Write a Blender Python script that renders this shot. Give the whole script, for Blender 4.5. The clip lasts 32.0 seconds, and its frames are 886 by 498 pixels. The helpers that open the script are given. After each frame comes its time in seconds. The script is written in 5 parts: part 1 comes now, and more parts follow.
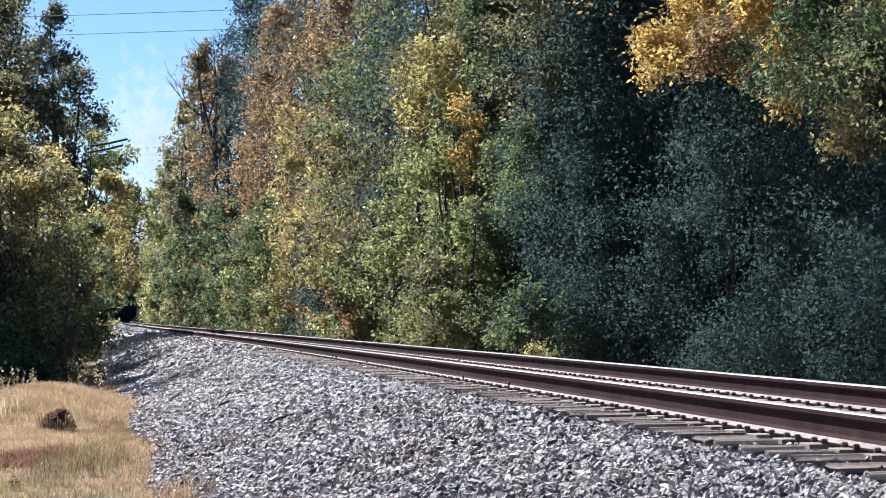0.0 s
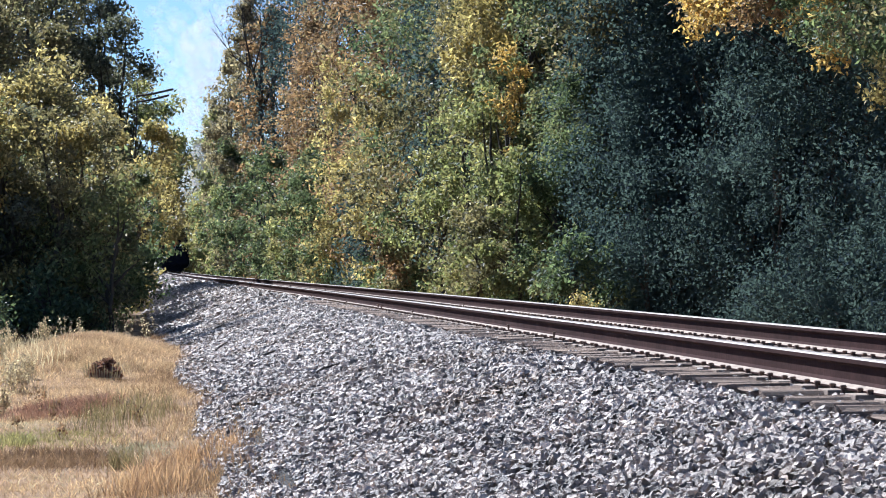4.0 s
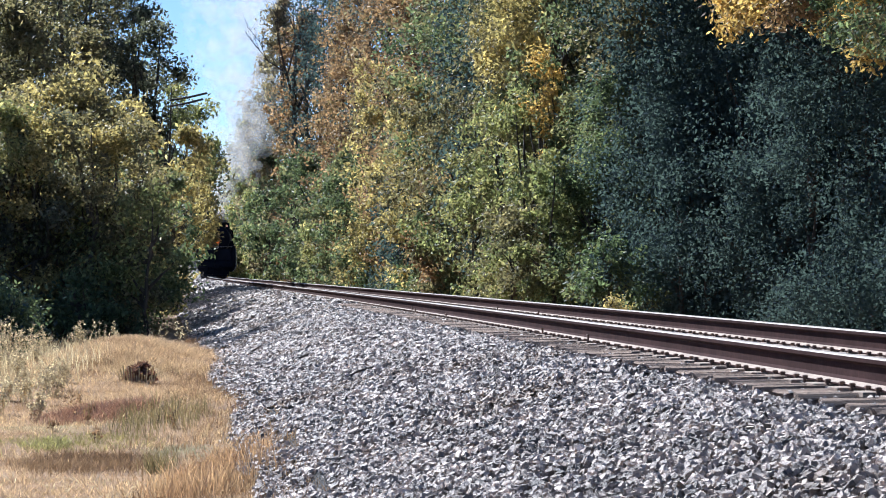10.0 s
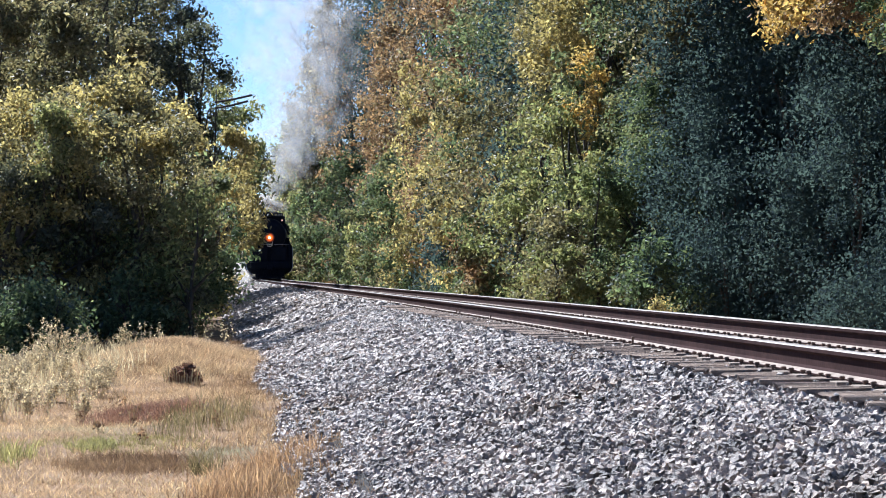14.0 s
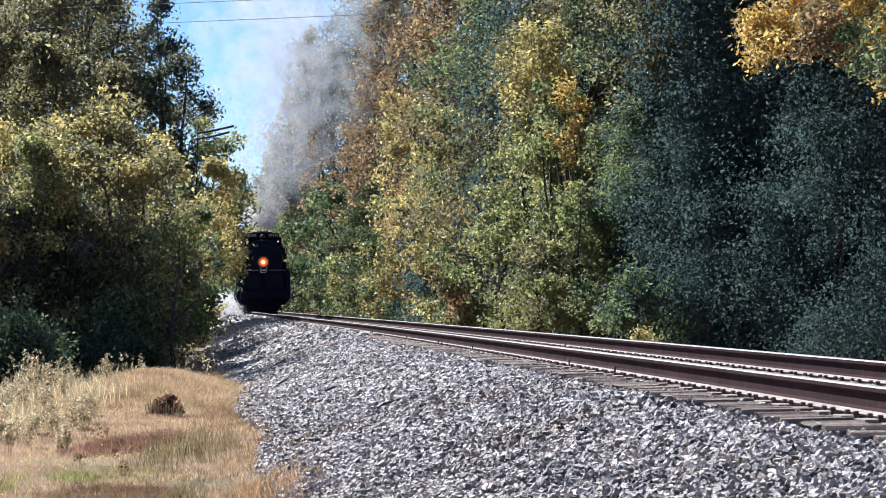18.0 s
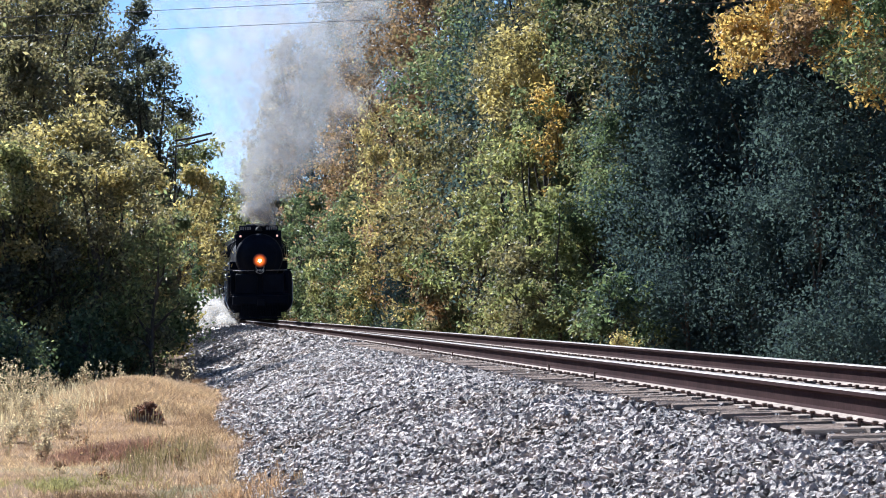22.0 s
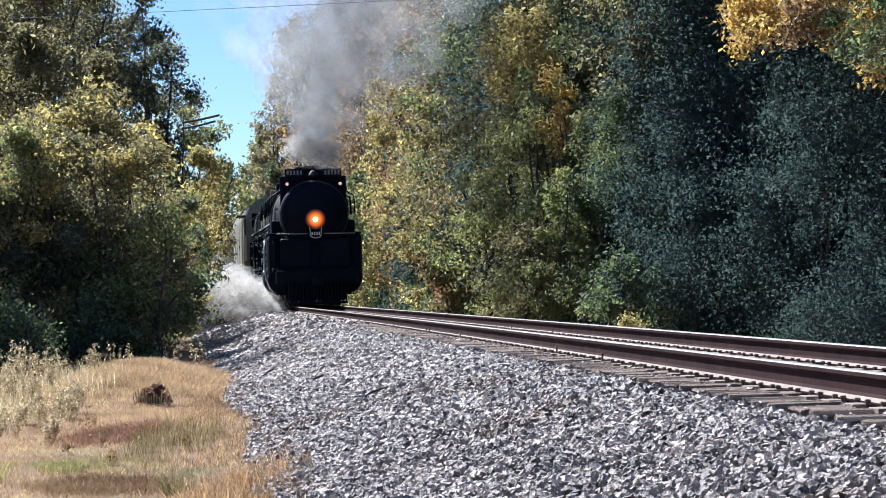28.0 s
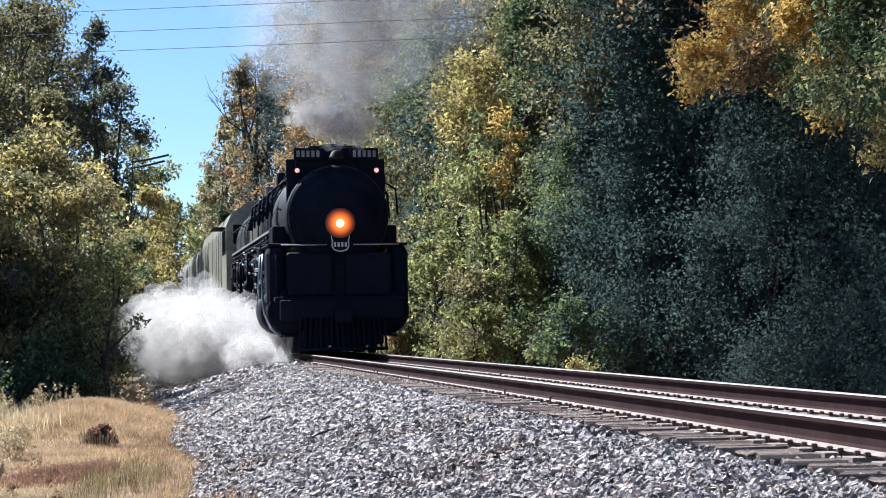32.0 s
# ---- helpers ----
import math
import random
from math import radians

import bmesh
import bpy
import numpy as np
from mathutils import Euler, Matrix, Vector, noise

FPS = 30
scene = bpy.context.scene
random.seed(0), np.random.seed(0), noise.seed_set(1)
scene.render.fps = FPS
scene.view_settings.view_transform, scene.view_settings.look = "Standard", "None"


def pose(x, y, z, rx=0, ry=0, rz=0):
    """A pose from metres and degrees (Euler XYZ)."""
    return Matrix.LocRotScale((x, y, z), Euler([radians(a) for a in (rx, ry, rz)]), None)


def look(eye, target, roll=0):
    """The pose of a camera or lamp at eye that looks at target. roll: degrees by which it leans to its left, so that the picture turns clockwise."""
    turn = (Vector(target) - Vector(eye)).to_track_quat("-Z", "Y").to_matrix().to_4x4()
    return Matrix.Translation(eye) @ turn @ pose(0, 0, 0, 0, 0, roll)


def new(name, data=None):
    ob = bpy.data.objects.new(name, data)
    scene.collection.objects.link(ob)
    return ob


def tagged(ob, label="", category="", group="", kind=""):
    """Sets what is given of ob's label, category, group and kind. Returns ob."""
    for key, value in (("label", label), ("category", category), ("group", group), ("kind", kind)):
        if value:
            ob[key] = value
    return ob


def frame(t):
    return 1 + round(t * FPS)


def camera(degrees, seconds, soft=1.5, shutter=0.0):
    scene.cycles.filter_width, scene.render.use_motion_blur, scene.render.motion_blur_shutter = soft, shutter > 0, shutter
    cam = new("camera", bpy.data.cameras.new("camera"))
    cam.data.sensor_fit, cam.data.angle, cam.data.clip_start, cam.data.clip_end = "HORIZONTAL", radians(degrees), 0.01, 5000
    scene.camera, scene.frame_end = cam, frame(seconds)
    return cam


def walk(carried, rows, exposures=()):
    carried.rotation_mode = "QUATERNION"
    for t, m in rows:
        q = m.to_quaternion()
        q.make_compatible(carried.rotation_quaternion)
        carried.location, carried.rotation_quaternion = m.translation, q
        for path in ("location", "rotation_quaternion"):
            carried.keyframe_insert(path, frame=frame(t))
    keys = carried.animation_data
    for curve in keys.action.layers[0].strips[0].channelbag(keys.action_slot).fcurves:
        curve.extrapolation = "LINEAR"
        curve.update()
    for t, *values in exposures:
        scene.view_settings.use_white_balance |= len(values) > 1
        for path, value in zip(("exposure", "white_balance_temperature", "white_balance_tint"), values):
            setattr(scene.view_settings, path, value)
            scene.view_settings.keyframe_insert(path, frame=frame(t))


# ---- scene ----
# ---------------------------------------------------------------- camera
# seconds, turn to the left, look upwards, roll (degrees); the camera stands beside the track
PATH = (
    (0.0, -0.0, 1.626, -0.6), (0.5, 0.021, 1.804, -0.716), (1.0, -0.072, 1.835, -0.678), (1.5, -0.09, 1.95, -0.746),
    (2.0, 0.043, 2.181, -0.876), (2.5, 0.234, 2.124, -0.894), (3.0, 0.414, 1.271, -0.74), (3.5, 0.379, 0.528, -0.589),
    (4.0, 1.152, 0.383, -0.531), (4.5, 1.758, 0.423, -0.582), (6.5, 1.919, 0.581, -0.623), (7.0, 1.977, 0.688, -0.644),
    (7.5, 2.059, 0.846, -0.668), (8.0, 1.995, 0.995, -0.734), (8.5, 1.721, 0.972, -0.89), (9.0, 1.649, 0.653, -0.824),
    (9.5, 1.918, 0.51, -0.667), (10.0, 2.001, 0.467, -0.67), (10.5, 2.041, 0.531, -0.701), (11.0, 2.101, 0.71, -0.656),
    (11.5, 2.219, 0.652, -0.659), (12.0, 2.387, 0.425, -0.642), (12.5, 2.851, 0.28, -0.603), (13.0, 3.108, 0.441, -0.654),
    (13.5, 3.156, 0.578, -0.601), (15.5, 2.932, 0.247, -0.695), (16.0, 2.96, 0.624, -0.715), (16.5, 2.843, 1.375, -0.743),
    (17.0, 2.781, 1.377, -0.752), (17.5, 2.746, 1.193, -0.734), (18.0, 2.655, 1.286, -0.764), (18.5, 2.611, 1.069, -0.736),
    (19.0, 2.473, 1.004, -0.931), (19.5, 2.348, 1.29, -1.174), (20.0, 2.154, 1.415, -1.326), (20.5, 2.059, 1.434, -1.352),
    (21.0, 2.103, 1.459, -1.153), (21.5, 2.114, 1.561, -1.143), (22.0, 2.128, 1.429, -1.089), (22.5, 2.556, 1.412, -0.975),
    (23.0, 3.005, 1.364, -0.878), (23.5, 3.224, 1.278, -0.861), (24.0, 3.173, 1.039, -1.005), (24.5, 2.917, 0.778, -1.096),
    (25.0, 2.716, 0.737, -1.013), (25.5, 2.668, 0.746, -0.946), (27.5, 2.47, 0.995, -1.165), (28.0, 2.331, 0.971, -1.171),
    (28.5, 2.166, 0.995, -1.101), (29.0, 2.035, 0.763, -0.971), (29.5, 1.754, 0.562, -0.901), (30.0, 1.582, 0.837, -0.798),
    (30.5, 1.536, 1.076, -0.788), (31.0, 1.484, 1.384, -0.787), (31.5, 1.239, 1.757, -0.784), (32.0, 1.025, 1.999, -0.789),
)
EYE = Vector((0.0, 0.0, 1.55))


def aim(yaw, pitch, roll):
    a, b = radians(yaw), radians(pitch)
    way = Vector((-math.sin(a) * math.cos(b), math.cos(a) * math.cos(b), math.sin(b)))
    return look(EYE, EYE + way * 10, roll)


cam = camera(22.012, 32.0, soft=1.0)
walk(cam, [(t, aim(a, b, c)) for t, a, b, c in PATH], exposures=((0, 1.0, 5400, 11), (32, 1.0, 5400, 11)))

# ---------------------------------------------------------------- light
SUN_AZ, SUN_EL = -38.0, 45.0          # degrees from +y towards +x, and above the horizon
world = bpy.data.worlds.new("sky")
scene.world = world
scene.cycles.transparent_max_bounces = 64
world.use_nodes = True
wn = world.node_tree.nodes
sky = wn.new("ShaderNodeTexSky")
sky.sky_type = "NISHITA"
sky.sun_disc = False
sky.sun_elevation = radians(SUN_EL)
sky.sun_rotation = radians(SUN_AZ)
sky.air_density, sky.dust_density, sky.ozone_density = 0.75, 0.1, 3.4
wn["Background"].inputs[1].default_value = 0.063
world.node_tree.links.new(sky.outputs[0], wn["Background"].inputs[0])
sun_data = bpy.data.lights.new("sun", "SUN")
sun_data.energy, sun_data.angle, sun_data.color = 5.4, radians(0.53), (1.0, 0.94, 0.84)
sun = new("sun", sun_data)
sd = Vector((math.sin(radians(SUN_AZ)) * math.cos(radians(SUN_EL)), math.cos(radians(SUN_AZ)) * math.cos(radians(SUN_EL)), math.sin(radians(SUN_EL))))
sun.matrix_world = look(sd * 200, (0, 0, 0))


# ---------------------------------------------------------------- materials
def node_mat(name):
    m = bpy.data.materials.new(name)
    m.use_nodes = True
    nt = m.node_tree
    return m, nt, nt.nodes["Principled BSDF"]


def ramp(nt, fac, stops):
    r = nt.nodes.new("ShaderNodeValToRGB")
    e = r.color_ramp.elements
    while len(e) < len(stops):
        e.new(0.5)
    for el, (p, c) in zip(e, stops):
        el.position, el.color = p, (*c, 1)
    nt.links.new(fac, r.inputs[0])
    return r.outputs[0]


def noise_tex(nt, scale, detail=4.0, rough=0.6, coords="Object", stretch=None):
    tc = nt.nodes.new("ShaderNodeTexCoord")
    n = nt.nodes.new("ShaderNodeTexNoise")
    n.inputs["Scale"].default_value, n.inputs["Detail"].default_value, n.inputs["Roughness"].default_value = scale, detail, rough
    src = tc.outputs[coords]
    if stretch:
        mp = nt.nodes.new("ShaderNodeMapping")
        mp.inputs["Scale"].default_value = stretch
        nt.links.new(src, mp.inputs[0])
        src = mp.outputs[0]
    nt.links.new(src, n.inputs["Vector"])
    return n.outputs["Fac"]


def mix(nt, a, b, fac=0.5, how="MIX"):
    m = nt.nodes.new("ShaderNodeMix")
    m.data_type, m.blend_type = "RGBA", how
    for sock, v in ((m.inputs[0], fac), (m.inputs[6], a), (m.inputs[7], b)):
        if isinstance(v, (int, float)):
            sock.default_value = v
        elif isinstance(v, tuple):
            sock.default_value = (*v, 1)
        else:
            nt.links.new(v, sock)
    return m.outputs[2]


def bump(nt, bsdf, height, strength, distance):
    b = nt.nodes.new("ShaderNodeBump")
    b.inputs["Strength"].default_value, b.inputs["Distance"].default_value = strength, distance
    nt.links.new(height, b.inputs["Height"])
    nt.links.new(b.outputs[0], bsdf.inputs["Normal"])


def surface(name, dark, light, scale, rough=0.8, metal=0.0, bump_by=0.3, bump_d=0.01, coords="Object", stretch=None, island=0.0, spots=None):
    """A two-scale worn surface: large stains and fine grain between a dark and a light tone."""
    m, nt, b = node_mat(name)
    big = noise_tex(nt, scale, 4, 0.6, coords, stretch)
    fine = noise_tex(nt, scale * 9, 5, 0.7, coords, stretch)
    mid = tuple((p + q) / 2 for p, q in zip(dark, light))
    c = ramp(nt, big, ((0.3, dark), (0.52, mid), (0.72, light)))
    g = ramp(nt, fine, ((0.25, (0.62, 0.62, 0.62)), (0.75, (1.25, 1.25, 1.25))))
    c = mix(nt, c, g, 1.0, "MULTIPLY")
    if spots:
        sp = noise_tex(nt, spots[1], 3, 0.6, coords)
        k = ramp(nt, sp, ((spots[2], (0, 0, 0)), (min(spots[2] + 0.1, 1), (1, 1, 1))))
        c = mix(nt, c, spots[0], k)
    if island:
        geo = nt.nodes.new("ShaderNodeNewGeometry")
        v = ramp(nt, geo.outputs["Random Per Island"], ((0, (1 - island,) * 3), (1, (1 + island,) * 3)))
        c = mix(nt, c, v, 1.0, "MULTIPLY")
    nt.links.new(c, b.inputs["Base Color"])
    b.inputs["Roughness"].default_value, b.inputs["Metallic"].default_value = rough, metal
    if bump_by:
        bump(nt, b, fine, bump_by, bump_d)
    return m


def leaf_mat(name, stops, gloss=0.5, vary=1.0, sheen=0.25):
    """Thin leaves that let light through; every leaf takes its own tone."""
    m, nt, b = node_mat(name)
    geo = nt.nodes.new("ShaderNodeNewGeometry")
    # stops pulled towards grey, which puts haze into every leaf colour
    stops = [tuple(v * 0.82 + 0.56 * (0.3 * s[0] + 0.6 * s[1] + 0.1 * s[2]) for v in s) for s in stops]
    n = len(stops) - 1
    patch = noise_tex(nt, 0.6, 3, 0.6)
    both = nt.nodes.new("ShaderNodeMix")
    both.inputs[0].default_value = 0.68
    nt.links.new(geo.outputs["Random Per Island"], both.inputs[2])
    wide = nt.nodes.new("ShaderNodeMapRange")
    wide.inputs[1].default_value, wide.inputs[2].default_value = 0.3, 0.7
    nt.links.new(patch, wide.inputs[0])
    nt.links.new(wide.outputs[0], both.inputs[3])
    c = ramp(nt, both.outputs[0], [(0.15 + 0.7 * i / n, s) for i, s in enumerate(stops)])
    tone = nt.nodes.new("ShaderNodeMath")
    tone.operation = "FRACT"
    seven = nt.nodes.new("ShaderNodeMath")
    seven.operation = "MULTIPLY"
    seven.inputs[1].default_value = 7.3
    nt.links.new(geo.outputs["Random Per Island"], seven.inputs[0])
    nt.links.new(seven.outputs[0], tone.inputs[0])
    c = mix(nt, c, ramp(nt, tone.outputs[0], ((0, (1 - 0.5 * vary,) * 3), (0.8, (1.1, 1.1, 1.08)), (1, (1 + 0.75 * vary, 1 + 0.73 * vary, 1 + 0.66 * vary)))), 1.0, "MULTIPLY")
    nt.links.new(c, b.inputs["Base Color"])
    b.inputs["Roughness"].default_value = gloss
    b.inputs["Specular IOR Level"].default_value = sheen
    tr = nt.nodes.new("ShaderNodeBsdfTranslucent")
    nt.links.new(mix(nt, c, (1.55, 1.45, 1.0), 1.0, "MULTIPLY"), tr.inputs[0])
    mx = nt.nodes.new("ShaderNodeMixShader")
    mx.inputs[0].default_value = 0.5
    nt.links.new(b.outputs[0], mx.inputs[1])
    nt.links.new(tr.outputs[0], mx.inputs[2])
    nt.links.new(mx.outputs[0], nt.nodes["Material Output"].inputs[0])
    return m


LEAVES = {
    "green": leaf_mat("green_leaves", ((0.035, 0.075, 0.032), (0.06, 0.115, 0.048), (0.1, 0.15, 0.055), (0.19, 0.19, 0.06))),
    "bright": leaf_mat("yellow_green_leaves", ((0.08, 0.125, 0.03), (0.135, 0.18, 0.04), (0.205, 0.215, 0.05), (0.28, 0.24, 0.06))),
    "yellow": leaf_mat("yellow_leaves", ((0.16, 0.15, 0.03), (0.27, 0.225, 0.042), (0.36, 0.285, 0.054), (0.19, 0.175, 0.042))),
    "gold": leaf_mat("golden_leaves", ((0.36, 0.215, 0.0), (0.48, 0.31, 0.0), (0.42, 0.265, 0.0), (0.55, 0.385, 0.01))),
    "brown": leaf_mat("brown_leaves", ((0.13, 0.075, 0.03), (0.2, 0.11, 0.045), (0.26, 0.15, 0.06), (0.12, 0.11, 0.04))),
    "rust": leaf_mat("rust_leaves", ((0.12, 0.1, 0.04), (0.2, 0.125, 0.05), (0.27, 0.14, 0.055), (0.17, 0.13, 0.05))),
    "olive": leaf_mat("olive_leaves", ((0.07, 0.075, 0.03), (0.12, 0.12, 0.05), (0.18, 0.15, 0.06), (0.1, 0.125, 0.05))),
    # tinted blue to put the bluish haze of deep shade into the leaves
    "dark": leaf_mat("haze_blue_dark_leaves", ((0.023, 0.056, 0.078), (0.027, 0.063, 0.084), (0.031, 0.07, 0.09), (0.038, 0.08, 0.1)), 0.8, 0.15, 0.05),
    "grey": leaf_mat("grey_green_leaves", ((0.042, 0.054, 0.038), (0.068, 0.084, 0.058), (0.105, 0.12, 0.085), (0.18, 0.19, 0.145)), 0.5),
    # greyed tan puts the haze of distance into the leaf colour
    "tan": leaf_mat("haze_tan_leaves", ((0.12, 0.11, 0.06), (0.18, 0.155, 0.08), (0.25, 0.2, 0.11), (0.15, 0.16, 0.08))),
}
BARK = surface("grey_bark", (0.03, 0.025, 0.02), (0.1, 0.083, 0.066), 6, 0.9, 0, 0.8, 0.03, stretch=(1, 1, 0.2))
# bed colour darkened to paint the shade in the gaps between stones
BALLAST = surface("ballast_bed", (0.03, 0.027, 0.026), (0.12, 0.11, 0.1), 14, 0.9, 0, 1.0, 0.06)
STONE = surface("crushed_stone", (0.125, 0.1, 0.082), (0.74, 0.615, 0.52), 3.2, 0.5, 0, 1.0, 0.02, island=0.65, spots=((0.3, 0.225, 0.165), 0.3, 0.56))
SOIL = surface("dry_grass_soil", (0.15, 0.085, 0.038), (0.36, 0.225, 0.11), 1.6, 0.95, 0, 0.7, 0.03, spots=((0.13, 0.15, 0.05), 0.25, 0.58))
TIMBER = surface("weathered_tie_wood", (0.055, 0.034, 0.025), (0.56, 0.41, 0.31), 6, 0.9, 0, 0.9, 0.02, stretch=(0.15, 5, 5))
RAIL = surface("rusty_rail_steel", (0.028, 0.012, 0.011), (0.058, 0.028, 0.025), 4, 0.85, 0.0, 0.2, 0.002)
RAIL.node_tree.nodes["Principled BSDF"].inputs["Specular IOR Level"].default_value = 0.08
SPIKE = surface("rusty_spike_iron", (0.09, 0.052, 0.038), (0.24, 0.155, 0.11), 30, 0.75, 0.0, 0.2, 0.002)
SHINE = surface("polished_rail_top", (0.23, 0.2, 0.18), (0.38, 0.335, 0.3), 3, 0.55, 0.25, 0.05, 0.001)
PLATE = surface("pale_rail_base", (0.2, 0.15, 0.115), (0.42, 0.33, 0.26), 9, 0.8, 0.0, 0.2, 0.002)
# black lifted towards blue to put the bluish veil into the paint
BLACK = surface("veil_blue_black_paint", (0.0042, 0.0068, 0.0145), (0.0088, 0.0135, 0.029), 1.5, 0.6, 0.0, 0.08, 0.004)
BLACK.node_tree.nodes["Principled BSDF"].inputs["Specular IOR Level"].default_value = 0.1
GRAPH = surface("graphite_smokebox", (0.004, 0.005, 0.008), (0.009, 0.01, 0.015), 2, 0.6, 0.0, 0.1, 0.004)
# pale tone puts sun glare into a jacket that is black
JACKET = surface("glare_pale_boiler_jacket", (0.11, 0.11, 0.095), (0.26, 0.26, 0.22), 1.2, 0.35, 0.0, 0.1, 0.006)
STEELW = surface("bright_steel", (0.4, 0.4, 0.42), (0.65, 0.65, 0.66), 5, 0.3, 0.9, 0.1, 0.002)
# pale olive stands in for sun glare and haze on dark paint
TENDER = surface("glare_pale_tender_paint", (0.26, 0.255, 0.2), (0.44, 0.43, 0.34), 0.8, 0.45, 0.0, 0.1, 0.004)
CARGREY = surface("grey_car_paint", (0.28, 0.28, 0.28), (0.46, 0.46, 0.45), 0.7, 0.45, 0.0, 0.1, 0.004)
WHITE = surface("white_paint", (0.6, 0.6, 0.58), (0.8, 0.8, 0.78), 4, 0.5, 0.0, 0.05, 0.002)
GRASS = leaf_mat("dry_grass_blades", ((0.18, 0.092, 0.045), (0.31, 0.182, 0.1), (0.42, 0.275, 0.16), (0.2, 0.1, 0.05)), 0.7)
ORANGEGRASS = leaf_mat("orange_grass_blades", ((0.17, 0.08, 0.035), (0.27, 0.135, 0.06), (0.35, 0.2, 0.1)), 0.7)
GREENGRASS = leaf_mat("green_grass_blades", ((0.085, 0.068, 0.022), (0.14, 0.108, 0.04), (0.24, 0.165, 0.08)), 0.6)
FRESH = leaf_mat("fresh_grass_blades", ((0.14, 0.125, 0.02), (0.19, 0.165, 0.03), (0.24, 0.2, 0.05)), 0.6)
BROWNWEED = leaf_mat("brown_weed_blades", ((0.07, 0.036, 0.02), (0.13, 0.066, 0.034), (0.2, 0.11, 0.06)), 0.8)
GREYWEED = leaf_mat("grey_weed_blades", ((0.1, 0.11, 0.08), (0.16, 0.165, 0.12), (0.22, 0.22, 0.17)), 0.8)
LUSH = leaf_mat("lush_grass_blades", ((0.15, 0.15, 0.03), (0.2, 0.19, 0.04), (0.25, 0.235, 0.06)), 0.6)
REDGRASS = leaf_mat("russet_grass_blades", ((0.1, 0.045, 0.022), (0.16, 0.08, 0.04), (0.22, 0.13, 0.065)), 0.7)
PALEWEED = leaf_mat("pale_seed_heads", ((0.25, 0.185, 0.115), (0.35, 0.28, 0.19), (0.46, 0.385, 0.28)), 0.8)
DEADWEED = leaf_mat("dead_brown_stems", ((0.13, 0.048, 0.034), (0.2, 0.085, 0.062), (0.3, 0.16, 0.12)), 0.8)
WIRE = surface("aluminium_wire", (0.12, 0.12, 0.13), (0.2, 0.2, 0.21), 5, 0.5, 0.6, 0)


def glow_mat(name, colour, strength):
    m, nt, b = node_mat(name)
    b.inputs["Base Color"].default_value = (*colour, 1)
    b.inputs["Emission Color"].default_value = (*colour, 1)
    b.inputs["Emission Strength"].default_value = strength
    return m


def halo_glow():
    """A glow ramp standing in for the headlight's halo: white-hot at the bulb, falling off to dull orange at the rim.
    """
    m, nt, b = node_mat("headlight_halo_glow")
    tc = nt.nodes.new("ShaderNodeTexCoord")
    off = nt.nodes.new("ShaderNodeVectorMath")
    off.operation = "MULTIPLY_ADD"
    off.inputs[1].default_value, off.inputs[2].default_value = (1, 0, 1), (0, 0, -2.99)
    nt.links.new(tc.outputs["Object"], off.inputs[0])
    far = nt.nodes.new("ShaderNodeVectorMath")
    far.operation = "LENGTH"
    nt.links.new(off.outputs[0], far.inputs[0])
    c = ramp(nt, far.outputs["Value"], ((0.0, (1.0, 0.8, 0.42)), (0.05, (1.0, 0.55, 0.16)), (0.1, (0.5, 0.12, 0.012)), (0.19, (0.27, 0.042, 0.004)), (0.285, (0.05, 0.007, 0.001)), (0.345, (0.002, 0.0008, 0.0006))))
    nt.links.new(c, b.inputs["Emission Color"])
    b.inputs["Base Color"].default_value = (0.02, 0.02, 0.02, 1)
    b.inputs["Emission Strength"].default_value = 1.9
    return m


LAMP = glow_mat("headlight_glow", (1.0, 0.74, 0.36), 5)
HALO = halo_glow()
MARKER = glow_mat("class_light_glow", (1.0, 0.5, 0.38), 0.5)


def vapour_mat(name, dark, light, thick, scale):
    """Drifting vapour: a bright scattering body that lets most of what is behind through."""
    m, nt, b = node_mat(name)
    v = noise_tex(nt, scale, 4, 0.6)
    c = ramp(nt, v, ((0.35, dark), (0.65, light)))
    d = nt.nodes.new("ShaderNodeBsdfDiffuse")
    tl = nt.nodes.new("ShaderNodeBsdfTranslucent")
    nt.links.new(c, d.inputs[0])
    nt.links.new(c, tl.inputs[0])
    body = nt.nodes.new("ShaderNodeMixShader")
    nt.links.new(d.outputs[0], body.inputs[1])
    nt.links.new(tl.outputs[0], body.inputs[2])
    clear = nt.nodes.new("ShaderNodeBsdfTransparent")
    out = nt.nodes.new("ShaderNodeMixShader")
    out.inputs[0].default_value = thick
    nt.links.new(clear.outputs[0], out.inputs[1])
    nt.links.new(body.outputs[0], out.inputs[2])
    nt.links.new(out.outputs[0], nt.nodes["Material Output"].inputs[0])
    return m


SMOKE = vapour_mat("grey_smoke", (0.74, 0.74, 0.725), (0.92, 0.915, 0.9), 0.042, 0.5)
STEAM = vapour_mat("white_steam", (0.9, 0.87, 0.82), (0.98, 0.95, 0.9), 0.1, 1.5)


# ---------------------------------------------------------------- mesh helpers
def part(name, bm, material, parent, label=""):
    if isinstance(bm, bmesh.types.BMesh):
        me = bpy.data.meshes.new(name)
        bm.to_mesh(me)
        bm.free()
    else:
        me = bm
    if material and not me.materials:
        me.materials.append(material)
    ob = new(name, me)
    ob.parent = parent
    return tagged(ob, label) if label else ob


def thing(name, m, label, category, group="", kind=""):
    ob = new(name)
    ob.empty_display_size = 0.3
    ob.matrix_basis = m
    return tagged(ob, label, category, group, kind)


